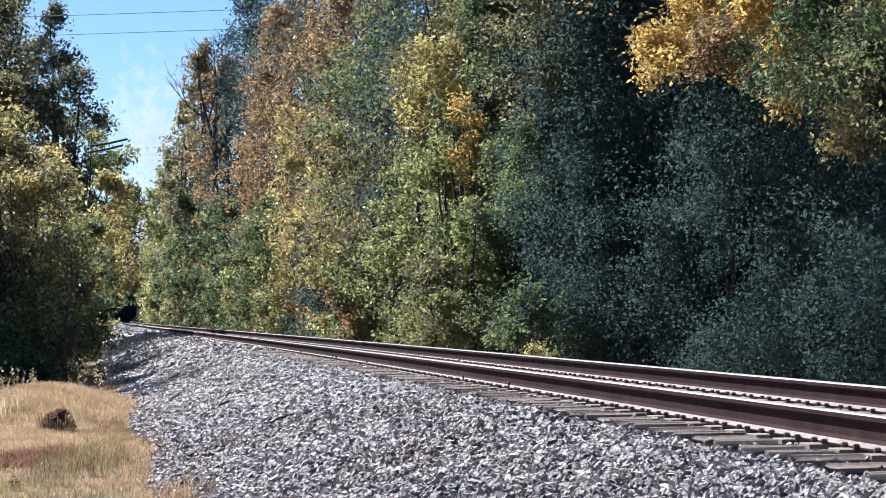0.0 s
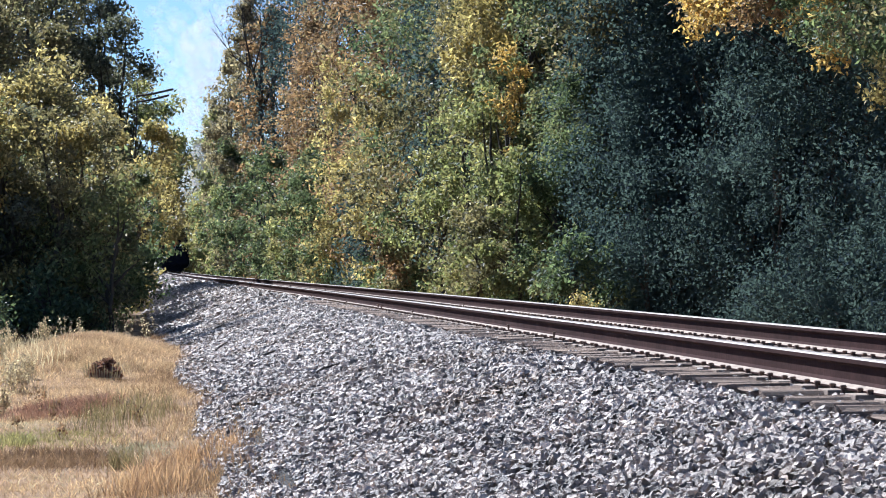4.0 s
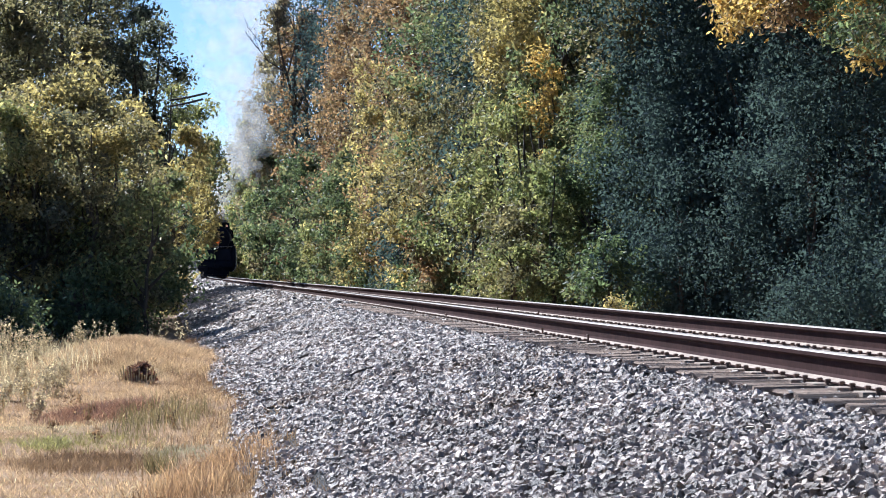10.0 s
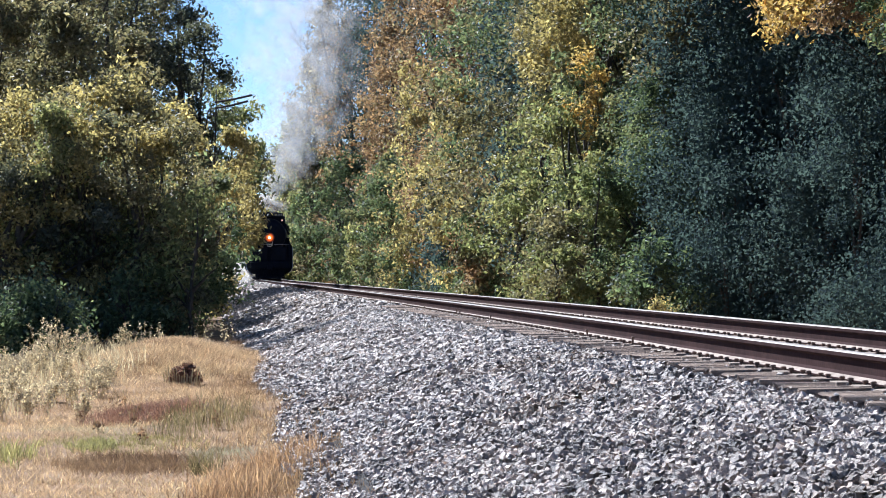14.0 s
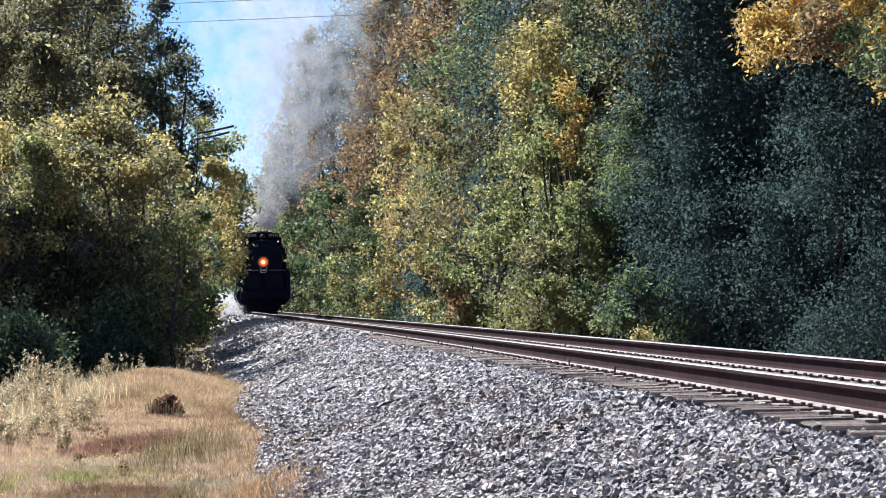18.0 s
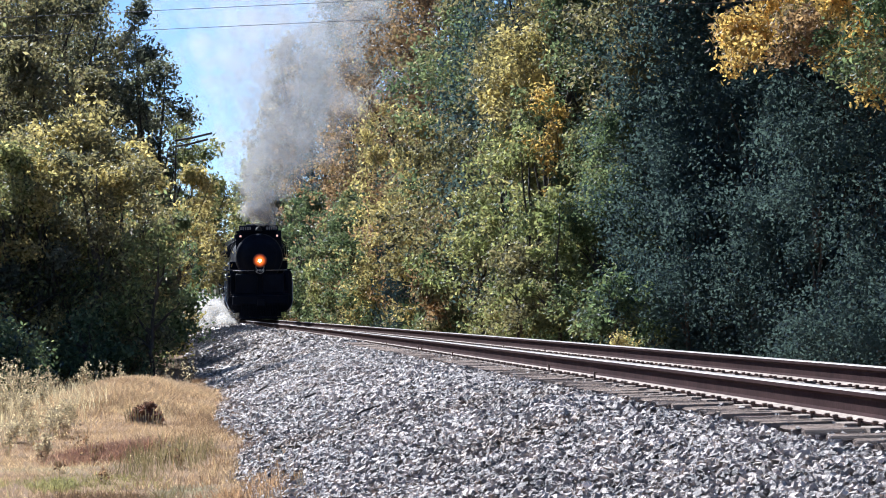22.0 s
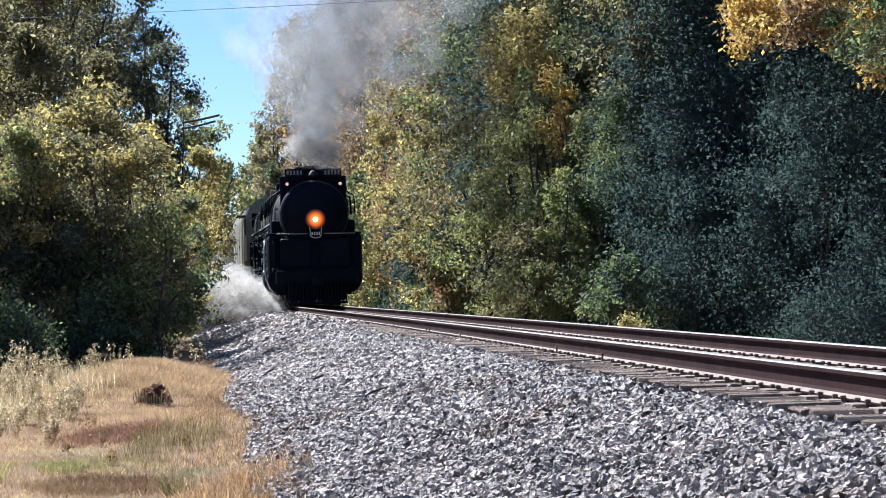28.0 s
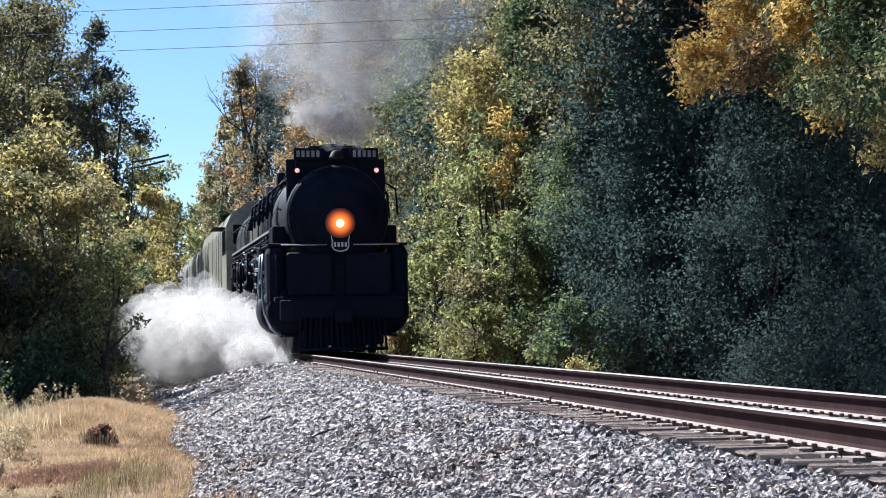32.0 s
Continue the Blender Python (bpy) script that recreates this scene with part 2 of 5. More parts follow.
def mesh_np(name, verts, faces, material=None, smooth=False):
    """A mesh from arrays: verts n x 3, faces n x 3 or n x 4."""
    verts, faces = np.asarray(verts, np.float32), np.asarray(faces, np.int32)
    me = bpy.data.meshes.new(name)
    k = faces.shape[1]
    me.vertices.add(len(verts))
    me.vertices.foreach_set("co", verts.ravel())
    me.loops.add(faces.size)
    me.loops.foreach_set("vertex_index", faces.ravel())
    me.polygons.add(len(faces))
    me.polygons.foreach_set("loop_start", np.arange(0, faces.size, k, dtype=np.int32))
    me.polygons.foreach_set("use_smooth", np.full(len(faces), smooth))
    me.update(calc_edges=True)
    if material:
        me.materials.append(material)
    return me


def box(bm, x0, x1, y0, y1, z0, z1, bevel=0.0):
    m = Matrix.Translation(((x0 + x1) / 2, (y0 + y1) / 2, (z0 + z1) / 2)) @ Matrix.Diagonal((x1 - x0, y1 - y0, z1 - z0, 1))
    vs = bmesh.ops.create_cube(bm, size=1, matrix=m)["verts"]
    if bevel:
        es = list({e for v in vs for e in v.link_edges})
        bmesh.ops.bevel(bm, geom=es, offset=bevel, segments=2, affect="EDGES", profile=0.5)


def tube(bm, a, b, r, r2=None, seg=10, caps=True):
    a, b = Vector(a), Vector(b)
    d = b - a
    m = Matrix.Translation((a + b) / 2) @ d.to_track_quat("Z", "Y").to_matrix().to_4x4()
    bmesh.ops.create_cone(bm, cap_ends=caps, segments=seg, radius1=r, radius2=r if r2 is None else r2, depth=d.length, matrix=m)


def turned(bm, profile, axis="Y", seg=32, at=(0, 0, 0)):
    """A solid of revolution: (distance along the axis, radius) pairs."""
    rings = []
    for d, r in profile:
        ring = []
        for i in range(seg):
            a = 2 * math.pi * i / seg
            c, s = r * math.cos(a), r * math.sin(a)
            p = {"X": (d, c, s), "Y": (c, d, s), "Z": (c, s, d)}[axis]
            ring.append(bm.verts.new(Vector(p) + Vector(at)))
        rings.append(ring)
    for p, q in zip(rings, rings[1:]):
        for i in range(seg):
            f = bm.faces.new((p[i], p[(i + 1) % seg], q[(i + 1) % seg], q[i]))
            f.smooth = True
    bm.faces.new(rings[0])
    bm.faces.new(rings[-1])
    bmesh.ops.recalc_face_normals(bm, faces=bm.faces)


def pipe(bm, pts, r, seg=8):
    """One bent pipe through the points."""
    pts = [Vector(p) for p in pts]
    side, prev = None, None
    for i, p in enumerate(pts):
        d = (pts[min(i + 1, len(pts) - 1)] - pts[max(i - 1, 0)]).normalized()
        if side is None:
            side = d.orthogonal().normalized()
        side = (side - d * side.dot(d)).normalized()
        up = d.cross(side)
        ring = [bm.verts.new(p + (side * math.cos(2 * math.pi * k / seg) + up * math.sin(2 * math.pi * k / seg)) * r) for k in range(seg)]
        if prev:
            for k in range(seg):
                bm.faces.new((prev[k], prev[(k + 1) % seg], ring[(k + 1) % seg], ring[k])).smooth = True
        else:
            bm.faces.new(ring[::-1])
        prev = ring
    bm.faces.new(prev)


# ---------------------------------------------------------------- the line of the track
def track_line():
    ds = 0.5
    s = np.arange(-80.0, 430.0, ds)
    q = np.clip(s, -20, 285)
    a = -0.15188 - 0.00036048 * q + 6.4518e-06 * q ** 2 / 2 - 4.2128e-08 * q ** 3 / 6
    x, y = np.cumsum(np.sin(a)) * ds, np.cumsum(np.cos(a)) * ds
    i = int(np.argmin(abs(s)))
    return s, x - x[i] + 1.7744, y - y[i] + 20, a


TS, TX, TY, TA = track_line()
RAIL_Z, TIE_Z, BED_Z = 1.0, 0.815, 0.77


def on_track(s, lat=0.0, z=0.0):
    a = np.interp(s, TS, TA)
    return Vector((np.interp(s, TS, TX) + lat * math.cos(a), np.interp(s, TS, TY) - lat * math.sin(a), z))


def heading(s):
    return -math.degrees(float(np.interp(s, TS, TA)))


def lateral(x, y):
    """Signed distance from the track's centre line (right is positive), and the way along it."""
    x, y = np.asarray(x, float), np.asarray(y, float)
    s = np.interp(y, TY, TS)
    a = np.interp(s, TS, TA)
    return (x - np.interp(y, TY, TX)) * np.cos(a), s + (x - np.interp(y, TY, TX)) * np.sin(a)


def sweep(profile, s0, s1, step, closed=True):
    """Arrays of a profile of (lateral, z) pairs carried along the track."""
    ss = np.arange(s0, s1 + step / 2, step)
    a = np.interp(ss, TS, TA)
    px, py = np.interp(ss, TS, TX), np.interp(ss, TS, TY)
    pr = np.asarray(profile, float)
    v = np.empty((len(ss), len(pr), 3))
    v[:, :, 0] = px[:, None] + pr[None, :, 0] * np.cos(a)[:, None]
    v[:, :, 1] = py[:, None] - pr[None, :, 0] * np.sin(a)[:, None]
    v[:, :, 2] = pr[None, :, 1]
    n, k = len(ss), len(pr)
    i, j = np.meshgrid(np.arange(n - 1), np.arange(k if closed else k - 1), indexing="ij")
    i, j = i.ravel(), j.ravel()
    jj = (j + 1) % k
    f = np.stack((i * k + j, i * k + jj, (i + 1) * k + jj, (i + 1) * k + j), 1)
    return v.reshape(-1, 3), f


def ground_z(x, y):
    """Height of the ground: a low grassy hump beside the ballast, a shallow ditch before the woods."""
    x, y = np.asarray(x, float), np.asarray(y, float)
    lat, s = lateral(x, y)
    z = 0.44 * np.exp(-((x + 6.4) / 1.1) ** 2 - ((y - 37) / 4.0) ** 2)
    z = z + 0.10 * np.sin(x * 0.9 + 1.3) * np.sin(y * 0.43) * np.exp(-((y - 30) / 40) ** 2)
    z = z - 0.25 * np.clip((lat - 4) / 3, 0, 1)
    return np.where(abs(lat) < 3.9, z - 0.25, z)


def surface_z(x, y):
    """Height of whatever lies uppermost: the ground or the ballast's slope."""
    lat, _ = lateral(x, y)
    return np.where(abs(lat) < 4.4, np.maximum(ground_z(x, y), np.interp(lat, (-4.45, -4.2, -3.5, -2.75, -2.05), (-0.2, 0.03, 0.24, 0.48, 0.69))), ground_z(x, y))


# ---------------------------------------------------------------- ground and track bed
def build_ground():
    def axis(lo, hi, fine):
        far = np.array([60, 90, 140, 220, 400, 800, 1600, 4000.0])
        return np.concatenate((lo - far[::-1], np.arange(lo, hi + 0.1, fine), hi + far))
    xs, ys = axis(-40, 45, 0.8), axis(-20, 130, 0.8)
    gx, gy = np.meshgrid(xs, ys)
    gz = ground_z(gx, gy)
    rng = np.random.default_rng(4)
    gz = gz + rng.normal(0, 0.006, gz.shape) * (abs(lateral(gx, gy)[0]) > 3.9)
    v = np.stack((gx, gy, gz), -1).reshape(-1, 3)
    nx, ny = len(xs), len(ys)
    i, j = np.meshgrid(np.arange(ny - 1), np.arange(nx - 1), indexing="ij")
    i, j = i.ravel(), j.ravel()
    f = np.stack((i * nx + j, i * nx + j + 1, (i + 1) * nx + j + 1, (i + 1) * nx + j), 1)
    ob = new("ground", mesh_np("ground", v, f, SOIL, True))
    tagged(ob, "dry earth with sparse tan grass and leaf litter", "ground", kind="structure")


BED = ((-4.45, -0.2), (-4.2, 0.03), (-3.5, 0.24), (-2.75, 0.48), (-2.05, 0.69), (-1.7, 0.735), (-1.4, 0.75), (-0.9, BED_Z), (0, BED_Z), (0.9, BED_Z), (1.75, BED_Z),
       (2.05, 0.71), (2.75, 0.48), (3.5, 0.24), (4.2, -0.1), (4.5, -0.45))


def bed_z(lat):
    return np.interp(lat, [p[0] for p in BED], [p[1] for p in BED])


def stone_shapes(n, rng):
    """Angular blocks: corners of a cube pushed about, of random length and width, turned any way and lying flat."""
    c = np.array([(x, y, z) for z in (-1, 1) for y in (-1, 1) for x in (-1, 1)], float) * 0.5
    v = c[None] + rng.uniform(-0.2, 0.2, (n, 8, 3))
    v[:, 4:, :2] *= rng.uniform(0.45, 0.95, (n, 1, 1))
    v *= rng.uniform((1.0, 0.75, 0.6), (1.6, 1.15, 1.0), (n, 3)).reshape(n, 1, 3)
    ang = np.stack((rng.normal(0, 0.55, n), rng.normal(0, 0.55, n), rng.uniform(0, 2 * math.pi, n)), 1)
    for ax in range(3):
        ca, sa = np.cos(ang[:, ax])[:, None], np.sin(ang[:, ax])[:, None]
        p, q = v[:, :, (ax + 1) % 3].copy(), v[:, :, (ax + 2) % 3].copy()
        v[:, :, (ax + 1) % 3], v[:, :, (ax + 2) % 3] = ca * p - sa * q, sa * p + ca * q
    return v


CUBE_FACES = np.array(((4, 5, 7, 6), (0, 1, 5, 4), (2, 6, 7, 3), (0, 4, 6, 2), (1, 3, 7, 5)))


def scatter_stones(n, s0, s1, l0, l1, size, rng):
    s = rng.uniform(s0, s1, n)
    lat = rng.uniform(l0, l1, n)
    a = np.interp(s, TS, TA)
    lat = lat + 0.12 * np.sin(s * 1.7) * (abs(lat) > 3.8)
    c = np.stack((np.interp(s, TS, TX) + lat * np.cos(a), np.interp(s, TS, TY) - lat * np.sin(a), bed_z(lat) + rng.uniform(-0.026, 0.034, n)), 1)
    k = size * rng.lognormal(0, 0.17, n)
    return c, stone_shapes(n, rng) * k[:, None, None]


def build_bed():
    v, f = sweep(BED, -70, 420, 1.0, closed=False)
    bed = new("ballast_bed", mesh_np("ballast_bed", v, f, BALLAST))
    tagged(bed, "grey crushed stone ballast bed sloping to the grass", "ballast", kind="structure")
    rng = np.random.default_rng(8)
    vs = []
    for n, s0, s1, l0, l1, size in ((44000, -13, -4, -4.3, -1.34, 0.028), (24000, -4, 5, -4.3, -1.34, 0.034), (1300, -13, 5, -1.34, -0.86, 0.026), (50000, 5, 28, -4.3, -1.34, 0.041), (1500, 5, 28, -1.34, -0.86, 0.03),
                                    (27000, 28, 80, -4.3, -0.9, 0.072), (8000, 80, 200, -4.3, -0.9, 0.13), (4500, -10, 40, -0.65, 0.65, 0.04), (2500, -5, 60, 0.9, 2.6, 0.06), (900, -12, 14, -5.0, -4.2, 0.036),
                                    (15000, -40, -13, -4.3, -0.95, 0.055), (2200, -40, -10, -0.65, 0.65, 0.055), (5000, -40, 0, 0.9, 4.2, 0.07), (1500, -35, -12, -4.9, -4.15, 0.045), (900, 14, 60, -4.9, -4.2, 0.05)):
        c, sh = scatter_stones(n, s0, s1, l0, l1, size, rng)
        vs.append((c[:, None] + sh).reshape(-1, 3))
    v = np.concatenate(vs)
    m = len(v) // 8
    f = (np.arange(m)[:, None, None] * 8 + CUBE_FACES[None]).reshape(-1, 4)
    tagged(part("stones", mesh_np("stones", v, f, STONE), None, bed, "loose angular grey stones"), kind="stuff")
    shapes = [mesh_np("stone", s, CUBE_FACES, STONE) for s in stone_shapes(10, rng)]
    c, _ = scatter_stones(300, -9, 3, -3.6, -1.6, 0.07, rng)
    for i in range(300):
        ob = part("stone", shapes[i % 10], None, bed)
        k = 0.036 * rng.lognormal(0, 0.2)
        ob.matrix_basis = Matrix.Translation(c[i] + np.array((0, 0, 0.015))) @ Euler((0, 0, rng.uniform(0, 6.3))).to_matrix().to_4x4() @ Matrix.Scale(k, 4)


RAIL_PROFILE = ((-0.070, 0.0), (0.070, 0.0), (0.070, 0.011), (0.022, 0.03), (0.009, 0.05), (0.009, 0.128), (0.03, 0.142), (0.0365, 0.148), (0.0365, 0.172), (0.028, 0.181),
                (-0.028, 0.181), (-0.0365, 0.172), (-0.0365, 0.148), (-0.03, 0.142), (-0.009, 0.128), (-0.009, 0.05), (-0.022, 0.03), (-0.070, 0.011))


def build_track():
    track = thing("railway_track", Matrix.Identity(4), "single line of rusty steel rails on wooden ties", "railway track", kind="structure")
    for side in (-1, 1):
        pr = [(side * 0.754 + x, RAIL_Z - 0.181 + z) for x, z in RAIL_PROFILE]
        v, f = sweep(pr, -70, 420, 0.5)
        me = mesh_np("rail", v, f, RAIL)
        me.materials.append(SHINE)
        me.materials.append(PLATE)
        j = np.tile(np.arange(len(pr)), len(f) // len(pr))
        idx = np.where(np.isin(j, (8, 9, 10)), 1, np.where(np.isin(j, (2, 16)), 2, 0)).astype(np.int32)
        me.polygons.foreach_set("material_index", idx)
        part("rail", me, None, track, "rust-brown rail with a polished top")
    rng = np.random.default_rng(3)
    ties = []
    for k in range(6):
        # split and weathered along the grain: lengthwise cracks, ragged ends
        ys = np.linspace(-0.115, 0.115, 9)
        zs = -rng.uniform(0, 0.014, 9)
        zs[[0, 8]] -= rng.uniform(0.008, 0.02, 2)
        zs[rng.choice(np.arange(1, 8), 3, replace=False)] -= rng.uniform(0.015, 0.04, 3)
        ring = np.array([(y, z) for y, z in zip(ys, zs)] + [(0.115, -0.17), (-0.115, -0.17)])
        rows = []
        for q in np.linspace(-1.3, 1.3, 6):
            r = ring.copy()
            r[:9, 1] += rng.uniform(-0.004, 0.001, 9)
            x = np.full(len(r), q) + (rng.uniform(-0.05, 0.02, len(r)) * (q > 1.2) - rng.uniform(-0.05, 0.02, len(r)) * (q < -1.2))
            rows.append(np.c_[x, r])
        m = len(ring)
        fs = [(i * m + j, i * m + (j + 1) % m, (i + 1) * m + (j + 1) % m, (i + 1) * m + j) for i in range(5) for j in range(m)]
        me = bpy.data.meshes.new("tie")
        me.from_pydata(np.concatenate(rows).tolist(), [], fs + [tuple(range(m))[::-1], tuple(range(5 * m, 6 * m))])
        me.materials.append(TIMBER)
        ties.append(me)
    bm = bmesh.new()
    box(bm, -0.17, 0.17, -0.095, 0.095, -0.03, 0.012, 0.004)
    plate = bpy.data.meshes.new("tie_plate")
    bm.to_mesh(plate)
    bm.free()
    plate.materials.append(PLATE)
    bm = bmesh.new()
    box(bm, -0.009, 0.009, -0.009, 0.009, -0.05, 0.032)
    box(bm, -0.02, 0.014, -0.014, 0.014, 0.03, 0.044)
    bmesh.ops.bevel(bm, geom=[e for e in bm.edges if min(v.co.z for v in e.verts) > 0.0435], offset=0.005, segments=1, affect="EDGES")
    spike = bpy.data.meshes.new("spike")
    bm.to_mesh(spike)
    bm.free()
    spike.materials.append(SPIKE)
    spare = []
    count = [0, 0]
    for i in range(493):
        s = -45.004 + i * 0.508
        p = on_track(s, 0, TIE_Z)
        turn = heading(s)
        far = i > 313
        if not far:
            ob = part("tie", ties[int(rng.integers(6))], None, track)
            ob.matrix_basis = pose(p.x, p.y, p.z + 0.004 + rng.uniform(-0.006, 0.004), 0, rng.uniform(-0.3, 0.3), turn + rng.uniform(-1.6, 1.6))
        for side in (-1, 1):
            q = on_track(s, side * 0.754, TIE_Z - 0.010)
            if i < 213:
                part("tie_plate", plate, None, track).matrix_basis = pose(q.x, q.y, q.z, 0, 0, turn)
            if far:
                continue
            for out in (-1, 1):
                for dy in (-0.095 + rng.normal(0, 0.015), 0.095 + rng.normal(0, 0.015)):
                    up = 0.0 if rng.random() > 0.018 else rng.uniform(0.03, 0.06)
                    w = on_track(s + dy, side * 0.754 + out * 0.084, TIE_Z - 0.014 + up)
                    m = pose(w.x, w.y, w.z, rng.uniform(-4, 4), rng.uniform(-4, 4), turn + (180 if out < 0 else 0))
                    vis = (side == -1 and out == -1) or (side == 1 and out == -1)
                    if vis and count[0] < 300 and 67 < i:
                        part("spike", spike, None, track).matrix_basis = m
                        count[0] += 1
                    else:
                        spare.append(m)
    sv = np.empty(len(spike.vertices) * 3)
    spike.vertices.foreach_get("co", sv)
    sv = np.c_[sv.reshape(-1, 3), np.ones(len(sv) // 3)]
    faces = [tuple(p.vertices) for p in spike.polygons]
    vs, fs = [], []
    for m in spare:
        o = len(vs)
        vs.extend((sv @ np.array(m).T)[:, :3].tolist())
        fs.extend(tuple(k + o for k in f) for f in faces)
    me = bpy.data.meshes.new("spikes")
    me.from_pydata(vs, [], fs)
    me.materials.append(SPIKE)
    tagged(part("spikes", me, None, track), kind="stuff")


# ---------------------------------------------------------------- trees
def leaf_cloud(centres, radii, per, size, rng, up=0.5, flat=0.7, shell=0.55):
    """Folded leaves round cluster centres, most of them near each cluster's skin."""
    n = len(centres) * per
    c = np.repeat(centres, per, 0)
    r = np.repeat(radii, per)
    d = rng.normal(0, 1, (n, 3))
    d /= np.linalg.norm(d, axis=1)[:, None]
    k = shell + (1 - shell) * rng.random(n) ** 0.6
    k *= np.where(rng.random(n) < 0.2, rng.uniform(1, 1.8, n), 1)
    p = c + d * (r * k)[:, None] * np.array((1, 1, flat))
    nrm = rng.normal(0, 1, (n, 3)) + d * 0.6 + np.array((0, 0, up))
    nrm /= np.linalg.norm(nrm, axis=1)[:, None]
    t = np.cross(nrm, rng.normal(0, 1, (n, 3)))
    t /= np.linalg.norm(t, axis=1)[:, None] + 1e-9
    b = np.cross(nrm, t)
    w = size * rng.uniform(0.65, 1.35, n)[:, None]
    v = np.stack((p - t * w * 0.68, p + b * w * 0.34 + nrm * w * 0.1, p + t * w * 0.68, p - b * w * 0.34 + nrm * w * 0.1), 1).reshape(-1, 3)
    o = np.arange(n)[:, None] * 4
    f = np.concatenate((o + np.array((0, 1, 2)), o + np.array((0, 2, 3))), 0)
    return v, f


def limb_mesh(rng, top, r0, wander, name="trunk", seg=7, steps=9):
    """A tapered, slightly crooked stem from the foot to top."""
    bm = bmesh.new()
    prev = None
    off = Vector((0, 0, 0))
    for i in range(steps + 1):
        t = i / steps
        off = off + Vector((rng.normal(0, wander), rng.normal(0, wander), 0)) * (1 if i else 0)
        c = Vector(top) * t + off
        r = r0 * (1 - 0.82 * t) * (1.35 if i == 0 else 1)
        ring = [bm.verts.new(c + Vector((r * math.cos(2 * math.pi * k / seg), r * math.sin(2 * math.pi * k / seg), 0))) for k in range(seg)]
        if prev:
            for k in range(seg):
                f = bm.faces.new((prev[k], prev[(k + 1) % seg], ring[(k + 1) % seg], ring[k]))
                f.smooth = True
        prev = ring
    bm.faces.new(prev)
    me = bpy.data.meshes.new(name)
    bm.to_mesh(me)
    bm.free()
    me.materials.append(BARK)
    return me


TREE_CACHE = {}


def tree_meshes(palette, height, radius, low, leaf, variant, fullness, lean):
    key = (palette, height, radius, low, leaf, variant, lean)
    if key in TREE_CACHE:
        return TREE_CACHE[key]
    rng = np.random.default_rng(abs(hash((height, radius, low, leaf, variant))) % 2 ** 31)
    thick = 0.007 * height + 0.035 if lean < 2 else 0.08
    trunk = limb_mesh(rng, (rng.normal(0, 0.3) - lean * (0.15 if lean > 2 else 1), rng.normal(0, 0.3), height * 0.92), thick, 0.05)
    limbs = []
    span = height - low
    nc = int(np.clip(fullness * radius * span * 5, 40, 420))
    u = rng.random(nc) ** 0.9
    prof = np.sin(np.clip(u * 0.82 + 0.18, 0, 1) * math.pi) ** 0.55
    a = rng.uniform(0, 2 * math.pi, nc)
    lobes = (1 + 0.28 * np.sin(3 * a + 5 * u * 3 + variant) + 0.22 * np.sin(5 * a - 9 * u)) / 1.3
    rr = radius * prof * lobes * rng.uniform(0.3, 1.0, nc) ** 0.5
    c = np.stack((rr * np.cos(a) - lean, rr * np.sin(a), low + u * span), 1)
    # most clusters ride on boughs that reach out past the rest, so that the outline is uneven
    nb = int(np.clip(nc / 9, 7, 40))
    ub, ab = rng.random(nb), rng.uniform(0, 2 * math.pi, nb)
    reach = radius * np.sin(np.clip(ub * 0.82 + 0.18, 0, 1) * math.pi) ** 0.55 * rng.uniform(0.65, 1.2, nb)
    rise = reach * rng.uniform(-0.1, 0.6, nb) + (ub > 0.85) * rng.uniform(0, 0.07, nb) * span
    on = rng.integers(0, nb, nc)
    q = rng.uniform(0.1, 1.0, nc) ** 0.7
    cb = np.stack((q * reach[on] * np.cos(ab[on]) - lean, q * reach[on] * np.sin(ab[on]), low + ub[on] * span + q * rise[on]), 1) + rng.normal(0, 0.07 * radius, (nc, 3))
    cb[:, 2] = np.maximum(cb[:, 2], low)
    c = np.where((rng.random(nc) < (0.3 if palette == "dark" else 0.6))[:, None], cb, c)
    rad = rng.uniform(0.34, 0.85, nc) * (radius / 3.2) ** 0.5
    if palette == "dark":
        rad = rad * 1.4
    leaf = leaf * (1.06 if leaf < 0.18 else 0.85)
    total = min(12500, fullness * 2.0 * radius * 2 * span / (0.48 * leaf * leaf))
    per = max(10, int(total / nc))
    v, f = leaf_cloud(c, rad, per, leaf, rng, up=0.35, flat=0.9, shell=0.2)
    crown = mesh_np("crown", v, f, LEAVES[palette])
    for i in rng.choice(nc, 7, replace=False):
        foot = max(low * 0.6, c[i][2] * 0.62) if lean < 8 else c[i][2] - 0.6
        out = -lean * foot / (height * 0.92) * (0.15 if lean > 2 else 1)
        limbs.append((limb_mesh(rng, (c[i][0] - out, c[i][1], c[i][2] - foot), (0.05 + 0.004 * height) * (0.5 if lean else 1), 0.04, "limb", 5, 6), (out, foot)))
    TREE_CACHE[key] = (trunk, limbs, crown)
    return TREE_CACHE[key]


TREE_WORDS = {
    "green": "leafy green broadleaf tree", "bright": "yellow-green sunlit broadleaf tree", "yellow": "tree turning yellow in autumn",
    "gold": "tree with golden autumn leaves", "brown": "tree with dry brown autumn leaves", "rust": "tree with rust-orange autumn leaves",
    "olive": "olive-green tree thinning in autumn", "dark": "dark green shaded evergreen tree", "grey": "tall grey-green broadleaf tree", "tan": "tree with faded tan autumn leaves"}


